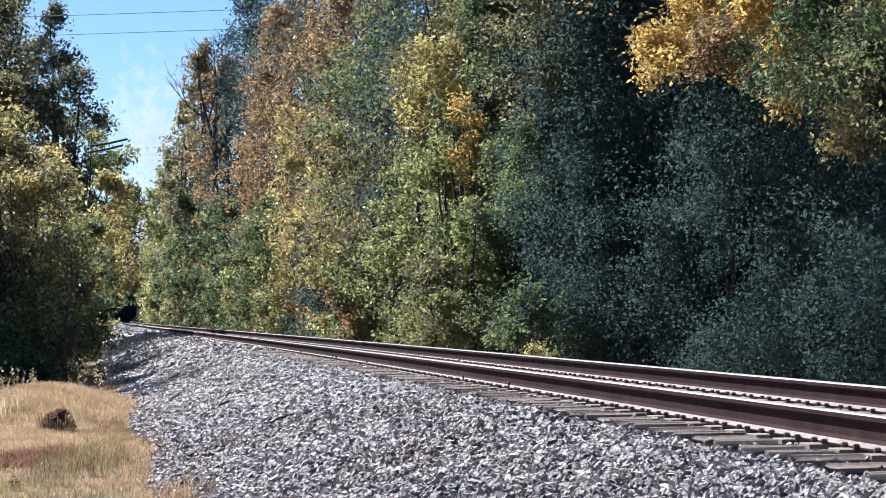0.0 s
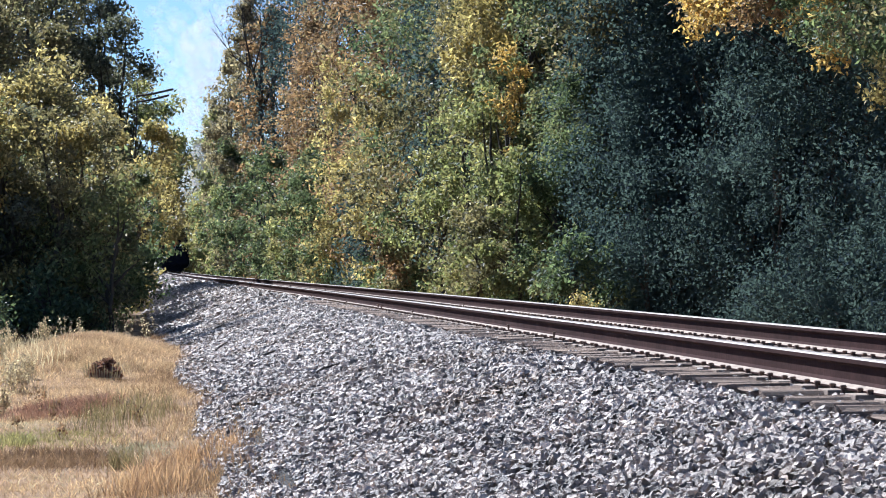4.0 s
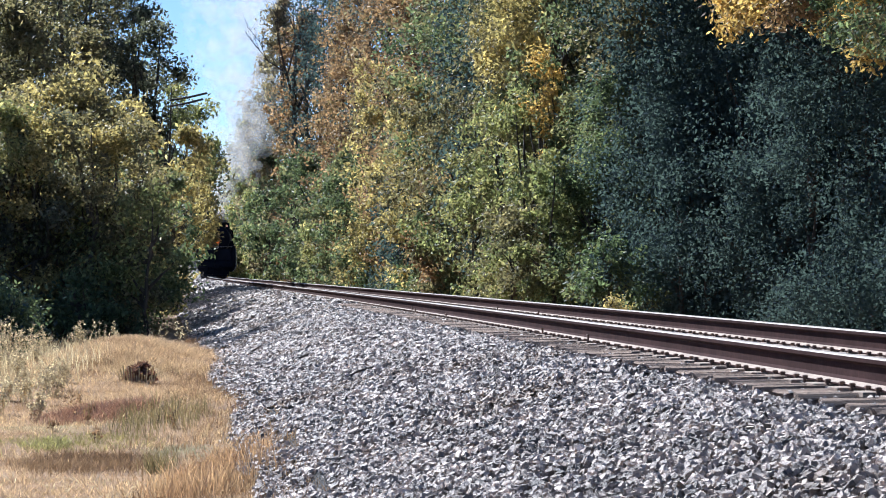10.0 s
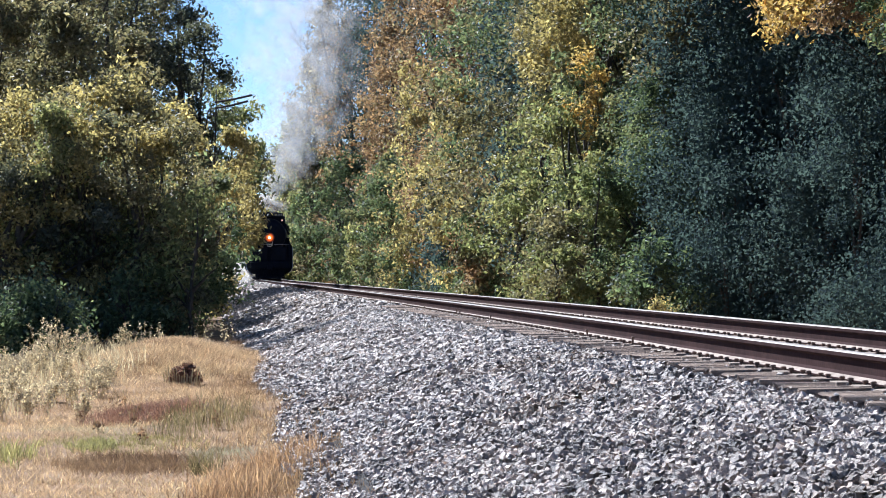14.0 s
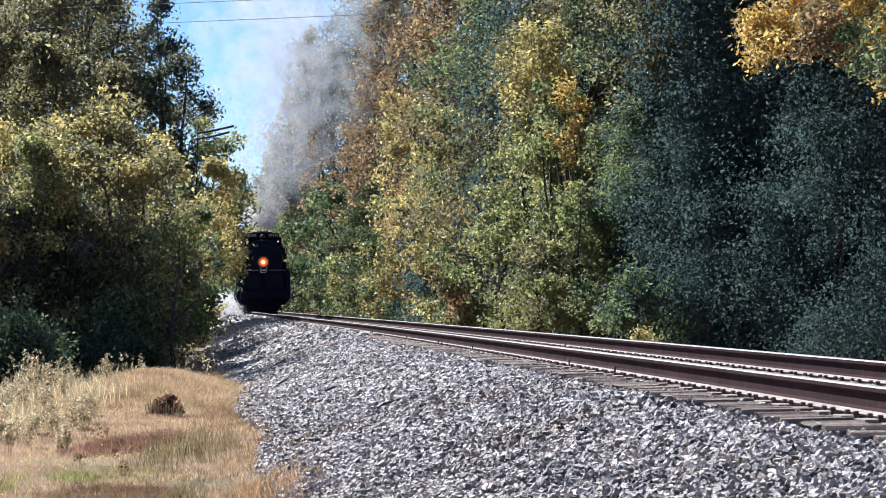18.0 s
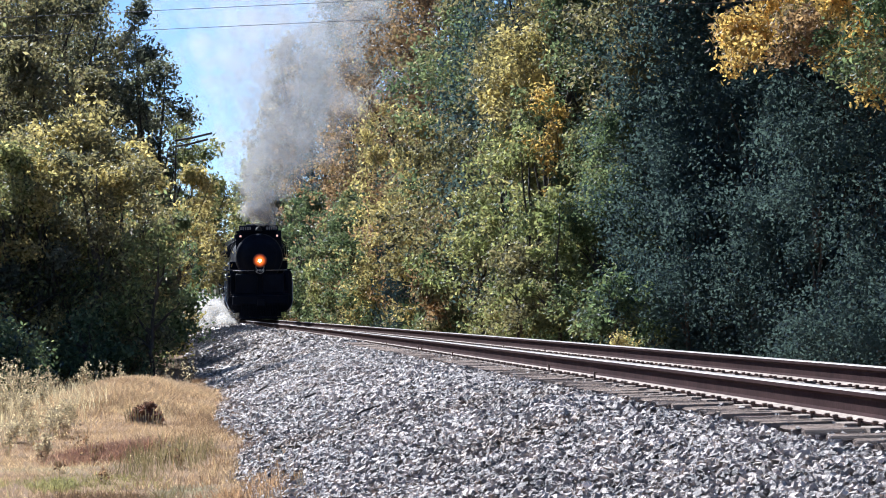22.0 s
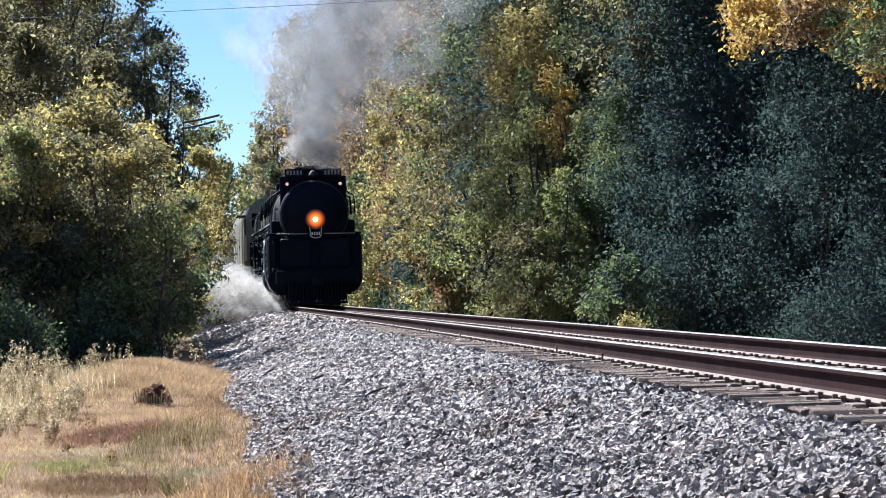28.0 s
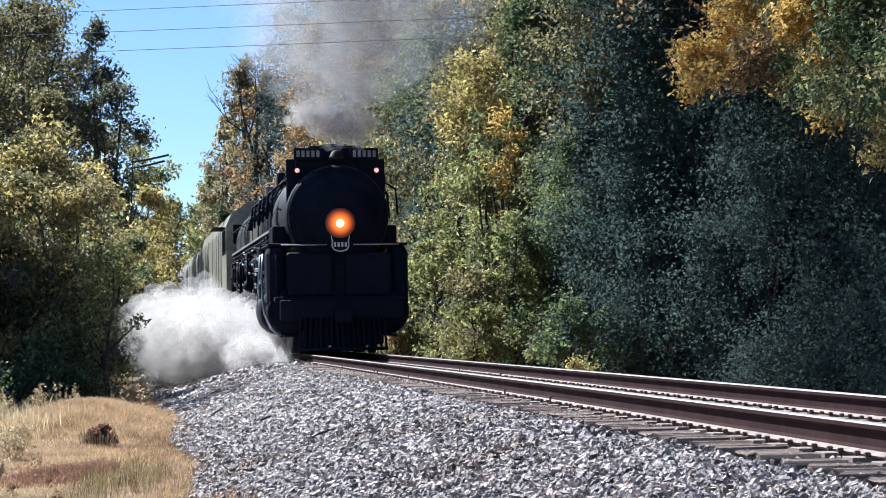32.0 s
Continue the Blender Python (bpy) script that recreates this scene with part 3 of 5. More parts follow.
def tree(x, y, palette, height, radius, low, leaf, variant=0, fullness=1.0, turn=0.0, where="at the edge of the woods", group="woodland trees", name="tree", lean=0.0):
    trunk, limbs, crown = tree_meshes(palette, height, radius, low, leaf, variant, fullness, lean)
    word = TREE_WORDS[palette] if name == "tree" else TREE_WORDS[palette].replace("broadleaf tree", "shrub").replace("evergreen tree", "shrub").replace("tree", "shrub")
    ob = thing(name, pose(x, y, float(ground_z(x, y)) - 0.03, 0, 0, turn), word + " " + where, "tree" if name == "tree" else "shrub", group)
    part("trunk", trunk, None, ob)
    for me, (out, foot) in limbs:
        part("limb", me, None, ob).matrix_basis = pose(out, 0, foot)
    part("crown", crown, None, ob)
    return ob


def px_place(u, depth):
    """Plan place, fitted to the camera's view: on its ray through pixel column u (784 central, 4031 px focal length) at
    the depth.
    """
    return (u - 784) / 4031 * depth, depth


def build_woods():
    R = random.Random(11)
    # woods beyond the track, from the far end to the near: u, distance, palette, height, radius, low, leaf
    far = "beyond the track"
    rows = (
        # far end, closing the view
        (275, 268, "yellow", 13, 2.4, 0.3, 0.4), (283, 235, "bright", 12, 2.0, 0.2, 0.34), (290, 262, "bright", 17, 3.0, 0.4, 0.40), (287, 240, "yellow", 8, 2.4, 0.2, 0.36), (300, 250, "bright", 18, 3.4, 0.4, 0.38), (328, 225, "tan", 22, 3.4, 0.5, 0.34), (335, 205, "green", 12, 3.2, 0.2, 0.3),
        (308, 215, "bright", 9, 2.4, 0.2, 0.3), (362, 205, "tan", 25, 3.6, 0.8, 0.31), (402, 190, "rust", 23, 3.4, 1.0, 0.28), (415, 168, "green", 10, 3.0, 0.8, 0.25), (380, 178, "green", 10, 2.8, 0.8, 0.26),
        (445, 185, "dark", 28, 4.2, 4, 0.26), (500, 175, "dark", 29, 4.2, 4, 0.25), (480, 160, "rust", 19, 3.6, 2, 0.24), (500, 150, "brown", 22, 3.8, 2.0, 0.22), (470, 142, "green", 9, 2.6, 0.8, 0.21), (440, 150, "bright", 8, 2.2, 0.8, 0.22),
        (550, 150, "tan", 27, 4.0, 4.0, 0.22), (600, 140, "dark", 26, 4.0, 6.0, 0.22), (540, 126, "yellow", 13, 3.2, 1.0, 0.19), (505, 128, "green", 7, 2.4, 0.8, 0.19), (590, 118, "brown", 20, 3.8, 1.5, 0.18),
        (565, 112, "dark", 6, 2.2, 0.1, 0.17), (645, 114, "brown", 22, 4.0, 3.5, 0.17), (615, 103, "yellow", 10, 2.8, 0.8, 0.155), (665, 98, "olive", 15, 3.4, 1.5, 0.15), (640, 92, "rust", 5.5, 1.8, 0.7, 0.14),
        (690, 90, "olive", 10, 2.8, 0.7, 0.14), (725, 90, "green", 19, 3.6, 2.5, 0.14), (700, 80, "bright", 5.5, 2.2, 0.7, 0.125), (765, 84, "dark", 16, 3.4, 2.0, 0.13), (790, 80, "olive", 15, 3.2, 3.0, 0.125),
        (745, 76, "bright", 7.5, 2.3, 0.7, 0.12), (795, 71, "bright", 7.2, 2.2, 0.7, 0.11), (850, 76, "yellow", 14, 2.8, 5.0, 0.12), (838, 66, "bright", 5.0, 1.6, 0.7, 0.105), (770, 68, "olive", 3.4, 1.6, 0.7, 0.105),
        (822, 72, "gold", 8.7, 0.95, 6.6, 0.095), (842, 71, "gold", 7.4, 0.6, 5.2, 0.09),
        (890, 80, "olive", 15, 3.2, 4.5, 0.125), (940, 76, "olive", 14, 3.2, 5.5, 0.12), (910, 72, "green", 12, 2.6, 2.0, 0.115),
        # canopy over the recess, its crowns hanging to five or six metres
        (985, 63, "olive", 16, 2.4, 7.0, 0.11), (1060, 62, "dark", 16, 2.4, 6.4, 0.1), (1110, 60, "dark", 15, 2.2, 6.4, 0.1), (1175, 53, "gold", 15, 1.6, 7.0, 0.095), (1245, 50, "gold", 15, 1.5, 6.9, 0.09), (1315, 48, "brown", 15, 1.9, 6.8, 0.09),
        (1360, 45, "gold", 8.6, 1.0, 5.7, 0.085), (1385, 44, "green", 14, 1.8, 6.0, 0.085), (1480, 41, "green", 13, 1.9, 4.9, 0.085), (1465, 40, "yellow", 5.2, 0.45, 4.4, 0.075), (1570, 38, "olive", 13, 1.9, 4.3, 0.08), (1650, 36, "green", 13, 2.0, 4.2, 0.08),
        # dark trees under it, their leaves tinted blue for the hazy shade
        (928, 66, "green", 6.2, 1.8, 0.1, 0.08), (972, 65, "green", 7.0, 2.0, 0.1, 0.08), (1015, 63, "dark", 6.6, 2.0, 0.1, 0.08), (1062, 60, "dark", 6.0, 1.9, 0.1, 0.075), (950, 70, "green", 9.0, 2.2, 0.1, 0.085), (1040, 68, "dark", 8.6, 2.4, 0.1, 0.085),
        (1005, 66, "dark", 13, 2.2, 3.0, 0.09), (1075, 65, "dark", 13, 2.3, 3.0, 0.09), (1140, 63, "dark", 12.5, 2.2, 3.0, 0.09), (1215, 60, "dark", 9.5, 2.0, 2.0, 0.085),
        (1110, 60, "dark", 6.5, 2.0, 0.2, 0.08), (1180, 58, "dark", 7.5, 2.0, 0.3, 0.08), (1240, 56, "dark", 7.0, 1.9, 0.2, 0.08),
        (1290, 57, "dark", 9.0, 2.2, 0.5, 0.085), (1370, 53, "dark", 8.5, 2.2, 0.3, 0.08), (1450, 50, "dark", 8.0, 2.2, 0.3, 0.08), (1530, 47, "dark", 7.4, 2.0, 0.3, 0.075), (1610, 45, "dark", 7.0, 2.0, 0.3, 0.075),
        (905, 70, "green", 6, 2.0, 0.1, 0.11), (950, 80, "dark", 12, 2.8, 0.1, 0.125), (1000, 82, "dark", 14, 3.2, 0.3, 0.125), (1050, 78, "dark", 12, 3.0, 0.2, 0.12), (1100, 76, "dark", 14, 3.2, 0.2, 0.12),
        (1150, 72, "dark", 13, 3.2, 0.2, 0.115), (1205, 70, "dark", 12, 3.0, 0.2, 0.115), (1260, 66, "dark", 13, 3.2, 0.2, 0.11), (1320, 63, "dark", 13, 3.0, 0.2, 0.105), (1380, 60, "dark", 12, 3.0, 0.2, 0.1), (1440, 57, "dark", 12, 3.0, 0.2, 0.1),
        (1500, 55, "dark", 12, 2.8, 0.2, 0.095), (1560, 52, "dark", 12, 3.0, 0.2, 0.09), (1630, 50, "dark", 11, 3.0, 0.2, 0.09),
    )
    for i, (u, d, pal, h, r, low, leaf) in enumerate(rows):
        x, y = px_place(u, d)
        if u > 980 and low > 4:
            tree(x + 4.5, y, pal, h, r, low, leaf, i % 3, 1.0, R.uniform(-12, 12), far, lean=4.5)
        else:
            tree(x, y, pal, h, r, low, leaf, i % 3, 1.35 if d > 110 else 1.1, R.uniform(0, 360), far)
    # tall trees with high crowns, mostly above the view, added to shade the recess
    for i, (s, lat, h) in enumerate(((24, 11, 20), (30, 11, 22), (36, 11, 22), (42, 10.5, 22), (18, 11, 19), (12, 11, 18), (6, 11, 18), (34, 15, 24), (26, 15, 22), (16, 15.5, 21))):
        p = on_track(s, lat)
        tree(p.x + 5, p.y, ("olive", "green", "brown")[i % 3], h, 4.2, 7.4, 0.11, i % 3, 1.5, R.uniform(-12, 12), "added, mostly out of view, to shade the recess", lean=5.0)
    # unseen high boughs beside the track, added to keep the sun off the recess
    for i in range(9):
        s = 2 + i * 4.2
        p = on_track(s, 11.5)
        tree(p.x, p.y, ("olive", "green", "green")[i % 3], 13.2, 2.8, 10.6, 0.09, i % 3, 0.75, R.uniform(-8, 8), "added above the view to keep the sun off the recess", lean=8.8)
    # low growth along the foot of the woods
    for i in range(44):
        s = 40 + i * 4.2 + R.uniform(-1, 1)
        p = on_track(s, R.uniform(6.6, 7.8))
        leaf = 0.0016 * (s + 20)
        tree(p.x, p.y, R.choice(("green", "green", "olive")), R.choice((1.4, 1.8, 2.4)), 1.5, 0.05, round(max(0.11, leaf), 2), i % 2, 1.0, R.uniform(0, 360), "at the foot of the woods", "undergrowth shrubs", "shrub")
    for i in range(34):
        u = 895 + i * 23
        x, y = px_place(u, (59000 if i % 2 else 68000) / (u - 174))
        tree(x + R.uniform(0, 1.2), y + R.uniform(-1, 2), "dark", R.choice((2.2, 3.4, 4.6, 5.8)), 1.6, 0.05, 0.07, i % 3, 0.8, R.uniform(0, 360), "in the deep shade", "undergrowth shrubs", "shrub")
    # deeper rows behind, that close the woods
    for i in range(40):
        s = 8 + i * 6.2 + R.uniform(-1.5, 1.5)
        p = on_track(s, R.uniform(17, 26))
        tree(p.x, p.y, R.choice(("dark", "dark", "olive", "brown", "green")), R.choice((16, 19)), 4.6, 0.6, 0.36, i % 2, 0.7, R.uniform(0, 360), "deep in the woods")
    # woods on the camera's side
    near = "beside the ballast"
    rows = (
        (212, 86, "yellow", 4.4, 0.6, 2.3, 0.1), (234, 87, "bright", 6.6, 0.7, 4.5, 0.105), (196, 92, "yellow", 5.8, 1.05, 2.4, 0.11), (165, 65, "green", 4.2, 0.9, 0.8, 0.09),
        (-30, 55, "olive", 5.2, 1.6, 2.4, 0.08), (-125, 54, "olive", 5.4, 1.7, 2.2, 0.08), (50, 56, "green", 4.4, 1.5, 1.6, 0.08), (-80, 55, "yellow", 6.0, 1.6, 3.0, 0.085), (-190, 54, "yellow", 5.8, 1.7, 2.6, 0.08), (15, 55, "green", 3.9, 1.3, 1.0, 0.08), (-150, 53, "green", 3.6, 1.4, 0.9, 0.08), (95, 60, "olive", 4.4, 1.2, 1.8, 0.085),
        (-100, 92, "olive", 15, 3.0, 1.5, 0.13), (-30, 97, "olive", 15.5, 3.0, 2.0, 0.14), (10, 99, "grey", 14.5, 2.4, 2.0, 0.14), (-160, 90, "olive", 14, 3.0, 1.5, 0.13),
        (210, 88, "yellow", 6.4, 0.95, 3.2, 0.115), (186, 80, "yellow", 6.4, 1.35, 2.0, 0.115), (186, 78, "yellow", 4.6, 0.75, 2.1, 0.11), (165, 93, "bright", 9.0, 1.9, 2.4, 0.125), (130, 98, "grey", 12.4, 2.3, 2.0, 0.135), (45, 84, "yellow", 6.6, 1.7, 0.8, 0.12), (96, 106, "grey", 15.4, 2.4, 1.2, 0.15),
        (22, 108, "olive", 17, 3.2, 1.2, 0.15), (112, 66, "green", 3.4, 1.2, 0.05, 0.09), (80, 64, "green", 4.6, 1.6, 0.05, 0.09), (75, 62, "green", 4.6, 1.8, 0.1, 0.09), (30, 64, "olive", 6.4, 2.0, 0.1, 0.1), (-10, 64, "yellow", 7.6, 2.2, 0.2, 0.1),
        (100, 70, "yellow", 6.5, 1.9, 0.2, 0.105), (-60, 62, "yellow", 6.8, 2.0, 0.2, 0.1), (-110, 64, "olive", 8.5, 2.4, 0.2, 0.1), (-165, 60, "yellow", 7.0, 2.2, 0.2, 0.1), (-230, 62, "olive", 9, 2.6, 0.2, 0.1), (-60, 102, "olive", 15.4, 3.4, 1.0, 0.14), (20, 78, "olive", 9.2, 2.2, 0.6, 0.115),
        (-120, 96, "olive", 16, 3.8, 1.0, 0.14), (-200, 94, "brown", 16, 3.8, 1.0, 0.14), (-280, 68, "olive", 11, 3.0, 0.3, 0.11), (45, 58, "green", 3.8, 1.9, 0.05, 0.085), (-5, 57, "green", 3.9, 1.9, 0.05, 0.085), (-60, 57, "green", 4.2, 1.9, 0.05, 0.085),
        (-115, 56, "green", 4.0, 1.6, 0.05, 0.09), (-165, 56, "green", 4.4, 1.9, 0.05, 0.085), (-220, 55, "green", 4.2, 1.9, 0.05, 0.085), (-270, 54, "green", 4.6, 1.6, 0.05, 0.09), (95, 60, "green", 2.8, 1.3, 0.05, 0.08), (98, 62, "green", 3.4, 1.3, 0.05, 0.085),
        (125, 105, "olive", 7.5, 1.6, 1.0, 0.16), (120, 125, "olive", 10, 2.2, 1.0, 0.19), (115, 155, "olive", 11, 2.6, 1.0, 0.24), (120, 200, "bright", 11, 2.8, 0.6, 0.3), (130, 250, "yellow", 10, 2.2, 0.6, 0.38),
    )
    for i, (u, d, pal, h, r, low, leaf) in enumerate(rows):
        x, y = px_place(u, d)
        size = round(leaf * (1.1 if d < 75 else 1.0), 3)
        if u > 150 and d < 100:
            tree(x - 1.5, y, pal, h, r, low, size, i % 3, 1.0, R.uniform(-10, 10), "leaning out over the ballast", lean=-1.62)
        else:
            tree(x, y, pal, h, r, low, size, i % 3, 1.0, R.uniform(0, 360), near)
    for i in range(10):
        x, y = px_place(-290 + i * 41, R.uniform(50, 53))
        tree(x, y, R.choice(("green", "green", "olive")), R.choice((0.8, 1.2, 1.5)), 1.0, 0.03, 0.08, i % 2, 1.0, R.uniform(0, 360), "before the taller trees", "undergrowth shrubs", "shrub")
    for i in range(26):
        s = 55 + i * 9 + R.uniform(-2, 2)
        p = on_track(s, -R.uniform(16, 23))
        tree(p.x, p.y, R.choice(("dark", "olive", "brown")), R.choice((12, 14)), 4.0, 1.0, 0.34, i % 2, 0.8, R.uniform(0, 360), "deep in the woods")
    for i in range(30):
        d = R.uniform(43.5, 48.5)
        x, y = px_place(-310 + i * 15.5 + R.uniform(-8, 8), d)
        x = min(x, -9.7 - 0.2 * (d - 41))
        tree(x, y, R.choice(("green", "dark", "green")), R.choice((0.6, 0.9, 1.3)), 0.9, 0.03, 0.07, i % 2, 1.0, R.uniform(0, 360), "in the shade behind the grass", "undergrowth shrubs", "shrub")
    # unseen tall trees further out, added so that their shade falls on the undergrowth
    for i, (x, y) in enumerate(((-19, 53), (-20.5, 48.5), (-24, 53))):
        tree(x, y, ("olive", "green")[i % 2], 17, 3.6, 5.0, 0.17, i % 3, 0.65, R.uniform(0, 360), near)
    tree(-18, 51.5, "olive", 13.2, 2.7, 9.5, 0.13, 0, 1.0, 0, near, lean=-4.2)
    # paler leaf palettes put the brightness into this shaded edge
    for i in range(17):
        x, y = px_place(-300 + i * 26 + R.uniform(-6, 6), R.uniform(50, 52.5))
        tree(x, y, ("olive", "bright", "olive", "yellow", "grey")[i % 5], R.choice((3.3, 4.0, 4.6, 5.1)), R.choice((1.0, 1.3)), R.choice((0.4, 1.0, 1.6)), 0.08, i % 3, 0.8, R.uniform(0, 360), "crowding the shaded edge", "young trees")
    # two dead boughs that stand out from the trees beside the line
    x, y = px_place(146, 83)
    ob = thing("dead_branch_tree", pose(x, y, -0.03), "slender dead tree with two broken boughs", "tree", "woodland trees")
    part("trunk", limb_mesh(np.random.default_rng(2), (0.3, 0, 8.3), 0.08, 0.02), None, ob)
    for z, reach in ((7.82, 1.38), (7.6, 1.22)):
        bm = bmesh.new()
        pipe(bm, [(0.28, 0, z), (0.3 + reach * 0.5, -0.05, z + 0.1), (0.3 + reach, -0.1, z + 0.24)], 0.042, 7)
        part("bough", bm, BARK, ob)
    # distant woods that close the end of the line
    rng = np.random.default_rng(5)
    n = 380
    c = np.stack((rng.uniform(-160, 90, n), rng.uniform(330, 380, n), rng.uniform(0.5, 17, n)), 1)
    v, f = leaf_cloud(c, rng.uniform(2, 4, n), 150, 0.9, rng)
    tagged(new("distant_woods", mesh_np("distant_woods", v, f, LEAVES["olive"])), "distant olive woods behind the bend", "woods", kind="stuff")


def build_bare_tree():
    """A leafless tree whose fine twigs stand above the others."""
    rng = np.random.default_rng(17)
    x, y = px_place(382, 188)
    ob = thing("bare_tree", pose(x, y, float(ground_z(x, y))), "leafless grey tree with fine bare twigs", "tree", "woodland trees")
    bm = bmesh.new()

    def grow(a, d, length, r, depth):
        b = a + d * length
        tube(bm, a, b, r, r * 0.65, 6, False)
        if depth == 0:
            return
        for k in range(3 if depth > 1 else 4):
            w = (d + Vector(rng.normal(0, 0.42, 3)) + Vector((0, 0, 0.12))).normalized()
            grow(a + d * length * rng.uniform(0.55, 1.0), w, length * rng.uniform(0.6, 0.8), r * 0.55, depth - 1)
    tube(bm, (0, 0, 0), (0, 0, 18), 0.32, 0.2, 8, False)
    part("trunk", bm, BARK, ob)
    for k in range(4):
        bm = bmesh.new()
        w = Vector((rng.normal(0, 0.4), rng.normal(0, 0.4), 1)).normalized()
        grow(Vector((0, 0, 14.5 + k * 1.1)), w, 4.2, 0.14, 4)
        part("limb", bm, BARK, ob)


build_ground()
build_bed()
build_woods()
build_bare_tree()


# ---------------------------------------------------------------- the train
def train_s(t):
    """Where the engine's front stands along the track at t seconds."""
    q = 32 - t
    return 32.318 + 7.0133 * q - 0.22945 * q * q / 2 + 0.022756 * q ** 3 / 6


def vehicle_pose(t, back, length):
    """Pose of a vehicle whose front end runs back metres behind the engine's front."""
    s = train_s(t) + back
    a, b = on_track(s, 0, RAIL_Z), on_track(s + length, 0, RAIL_Z)
    d = a - b
    return Matrix.Translation(a) @ Euler((0, 0, math.atan2(-d.x, d.y))).to_matrix().to_4x4()


DRIVER_R = 0.86
DRIVERS = (-4.4, -6.25, -8.1, -9.95, -13.7, -15.55, -17.4, -19.25)


def wheel_mesh(r, name, spokes=0):
    bm = bmesh.new()
    turned(bm, ((-0.07, r * 0.3), (-0.07, r * 0.86), (-0.06, r), (0.05, r), (0.06, r * 1.04), (0.08, r * 1.04), (0.08, r * 0.86), (0.04, r * 0.8), (0.04, r * 0.3)), "X", 32)
    for i in range(spokes):
        a = 2 * math.pi * i / spokes
        tube(bm, (-0.05, 0.2 * r * math.cos(a), 0.2 * r * math.sin(a)), (-0.05, 0.85 * r * math.cos(a), 0.85 * r * math.sin(a)), 0.05, 0.035, 6)
    me = bpy.data.meshes.new(name)
    bm.to_mesh(me)
    bm.free()
    me.materials.append(BLACK)
    return me


def build_engine():
    eng = thing("steam_locomotive", vehicle_pose(0, 0, 20), "black articulated steam locomotive with a lit headlight", "locomotive")
    # boiler: smokebox front at y = -0.25, firebox at the cab
    ZC = 3.18
    bm = bmesh.new()
    # this length is toned pale for sun glare; the rear stays black
    turned(bm, ((-12.6, 1.375), (-9, 1.36), (-4.2, 1.305)), "Y", 48, (0, 0, ZC))
    part("boiler", bm, JACKET, eng, "boiler jacket toned grey for sun glare")
    bm = bmesh.new()
    turned(bm, ((-20.5, 1.32), (-14, 1.39), (-12.55, 1.385)), "Y", 48, (0, 0, ZC))
    part("firebox_jacket", bm, GRAPH, eng, "black rear boiler jacket")
    bm = bmesh.new()
    turned(bm, ((-4.25, 1.3), (-2.7, 1.28), (-2.35, 1.2), (-0.6, 1.19), (-0.48, 1.16)), "Y", 48, (0, 0, ZC))
    part("smokebox", bm, GRAPH, eng, "graphite-grey smokebox")
    bm = bmesh.new()
    turned(bm, ((-0.5, 1.16), (-0.42, 1.13), (-0.36, 1.0), (-0.32, 0.9), (-0.22, 0.85), (-0.12, 0.6), (-0.09, 0.3), (-0.09, 0.05)), "Y", 48, (0, 0, ZC))
    front = part("smokebox_front", bm, BLACK, eng, "black domed smokebox door")
    for i in range(28):
        a = 2 * math.pi * i / 28
        bm = bmesh.new()
        tube(bm, (1.07 * math.cos(a), -0.44, ZC + 1.07 * math.sin(a)), (1.07 * math.cos(a), -0.36, ZC + 1.07 * math.sin(a)), 0.03, seg=6)
        part("bolt", bm, BLACK, front)
    for i, y in enumerate((-4.2, -6.0, -8.2, -10.4, -14.0, -16.2)):
        bm = bmesh.new()
        w = (0.22, 0.06, 0.25, 0.06, 0.1, 0.1)[i]
        rad = float(np.interp(y, (-20.5, -14, -9, -2.6), (1.32, 1.39, 1.36, 1.29))) + 0.015
        turned(bm, ((y - w, rad), (y + w, rad)), "Y", 48, (0, 0, ZC))
        part("boiler_band", bm, GRAPH, eng)
    # headlight
    bm = bmesh.new()
    turned(bm, ((-0.35, 0.22), (-0.05, 0.31), (0.0, 0.355), (0.02, 0.345)), "Y", 28, (0, 0, 2.99))
    box(bm, -0.12, 0.12, -0.35, -0.05, 2.70, 2.82, 0.01)
    lamp = part("headlight", bm, BLACK, eng, "round black headlight casing")
    # glowing disc, widened to stand in for the halo round the lamp
    bm = bmesh.new()
    turned(bm, ((0.022, 0.35), (0.028, 0.345), (0.04, 0.02)), "Y", 36, (0, 0, 2.99))
    part("reflector", bm, HALO, lamp, "reflector disc glowing orange in place of the lamp's halo")
    bm = bmesh.new()
    turned(bm, ((0.036, 0.085), (0.06, 0.07), (0.075, 0.02)), "Y", 28, (0.01, 0, 2.98))
    part("lens", bm, LAMP, lamp, "glowing warm headlight lens")
    # shield under the headlight, with bars for its number
    bm = bmesh.new()
    pts = [(-0.2, 2.73), (-0.215, 2.66), (-0.19, 2.6), (-0.2, 2.46), (-0.15, 2.38), (0, 2.34), (0.15, 2.38), (0.2, 2.46), (0.19, 2.6), (0.215, 2.66), (0.2, 2.73), (0.08, 2.71), (0, 2.735), (-0.08, 2.71)]
    a = [bm.verts.new((x, 0.0, z)) for x, z in pts]
    b = [bm.verts.new((x, -0.03, z)) for x, z in pts]
    bm.faces.new(a)
    bm.faces.new(b[::-1])
    for i in range(len(pts)):
        bm.faces.new((a[i], b[i], b[(i + 1) % len(pts)], a[(i + 1) % len(pts)]))
    bmesh.ops.recalc_face_normals(bm, faces=bm.faces)
    shield = part("number_shield", bm, BLACK, eng, "black shield plate with a white edge")
    bm = bmesh.new()
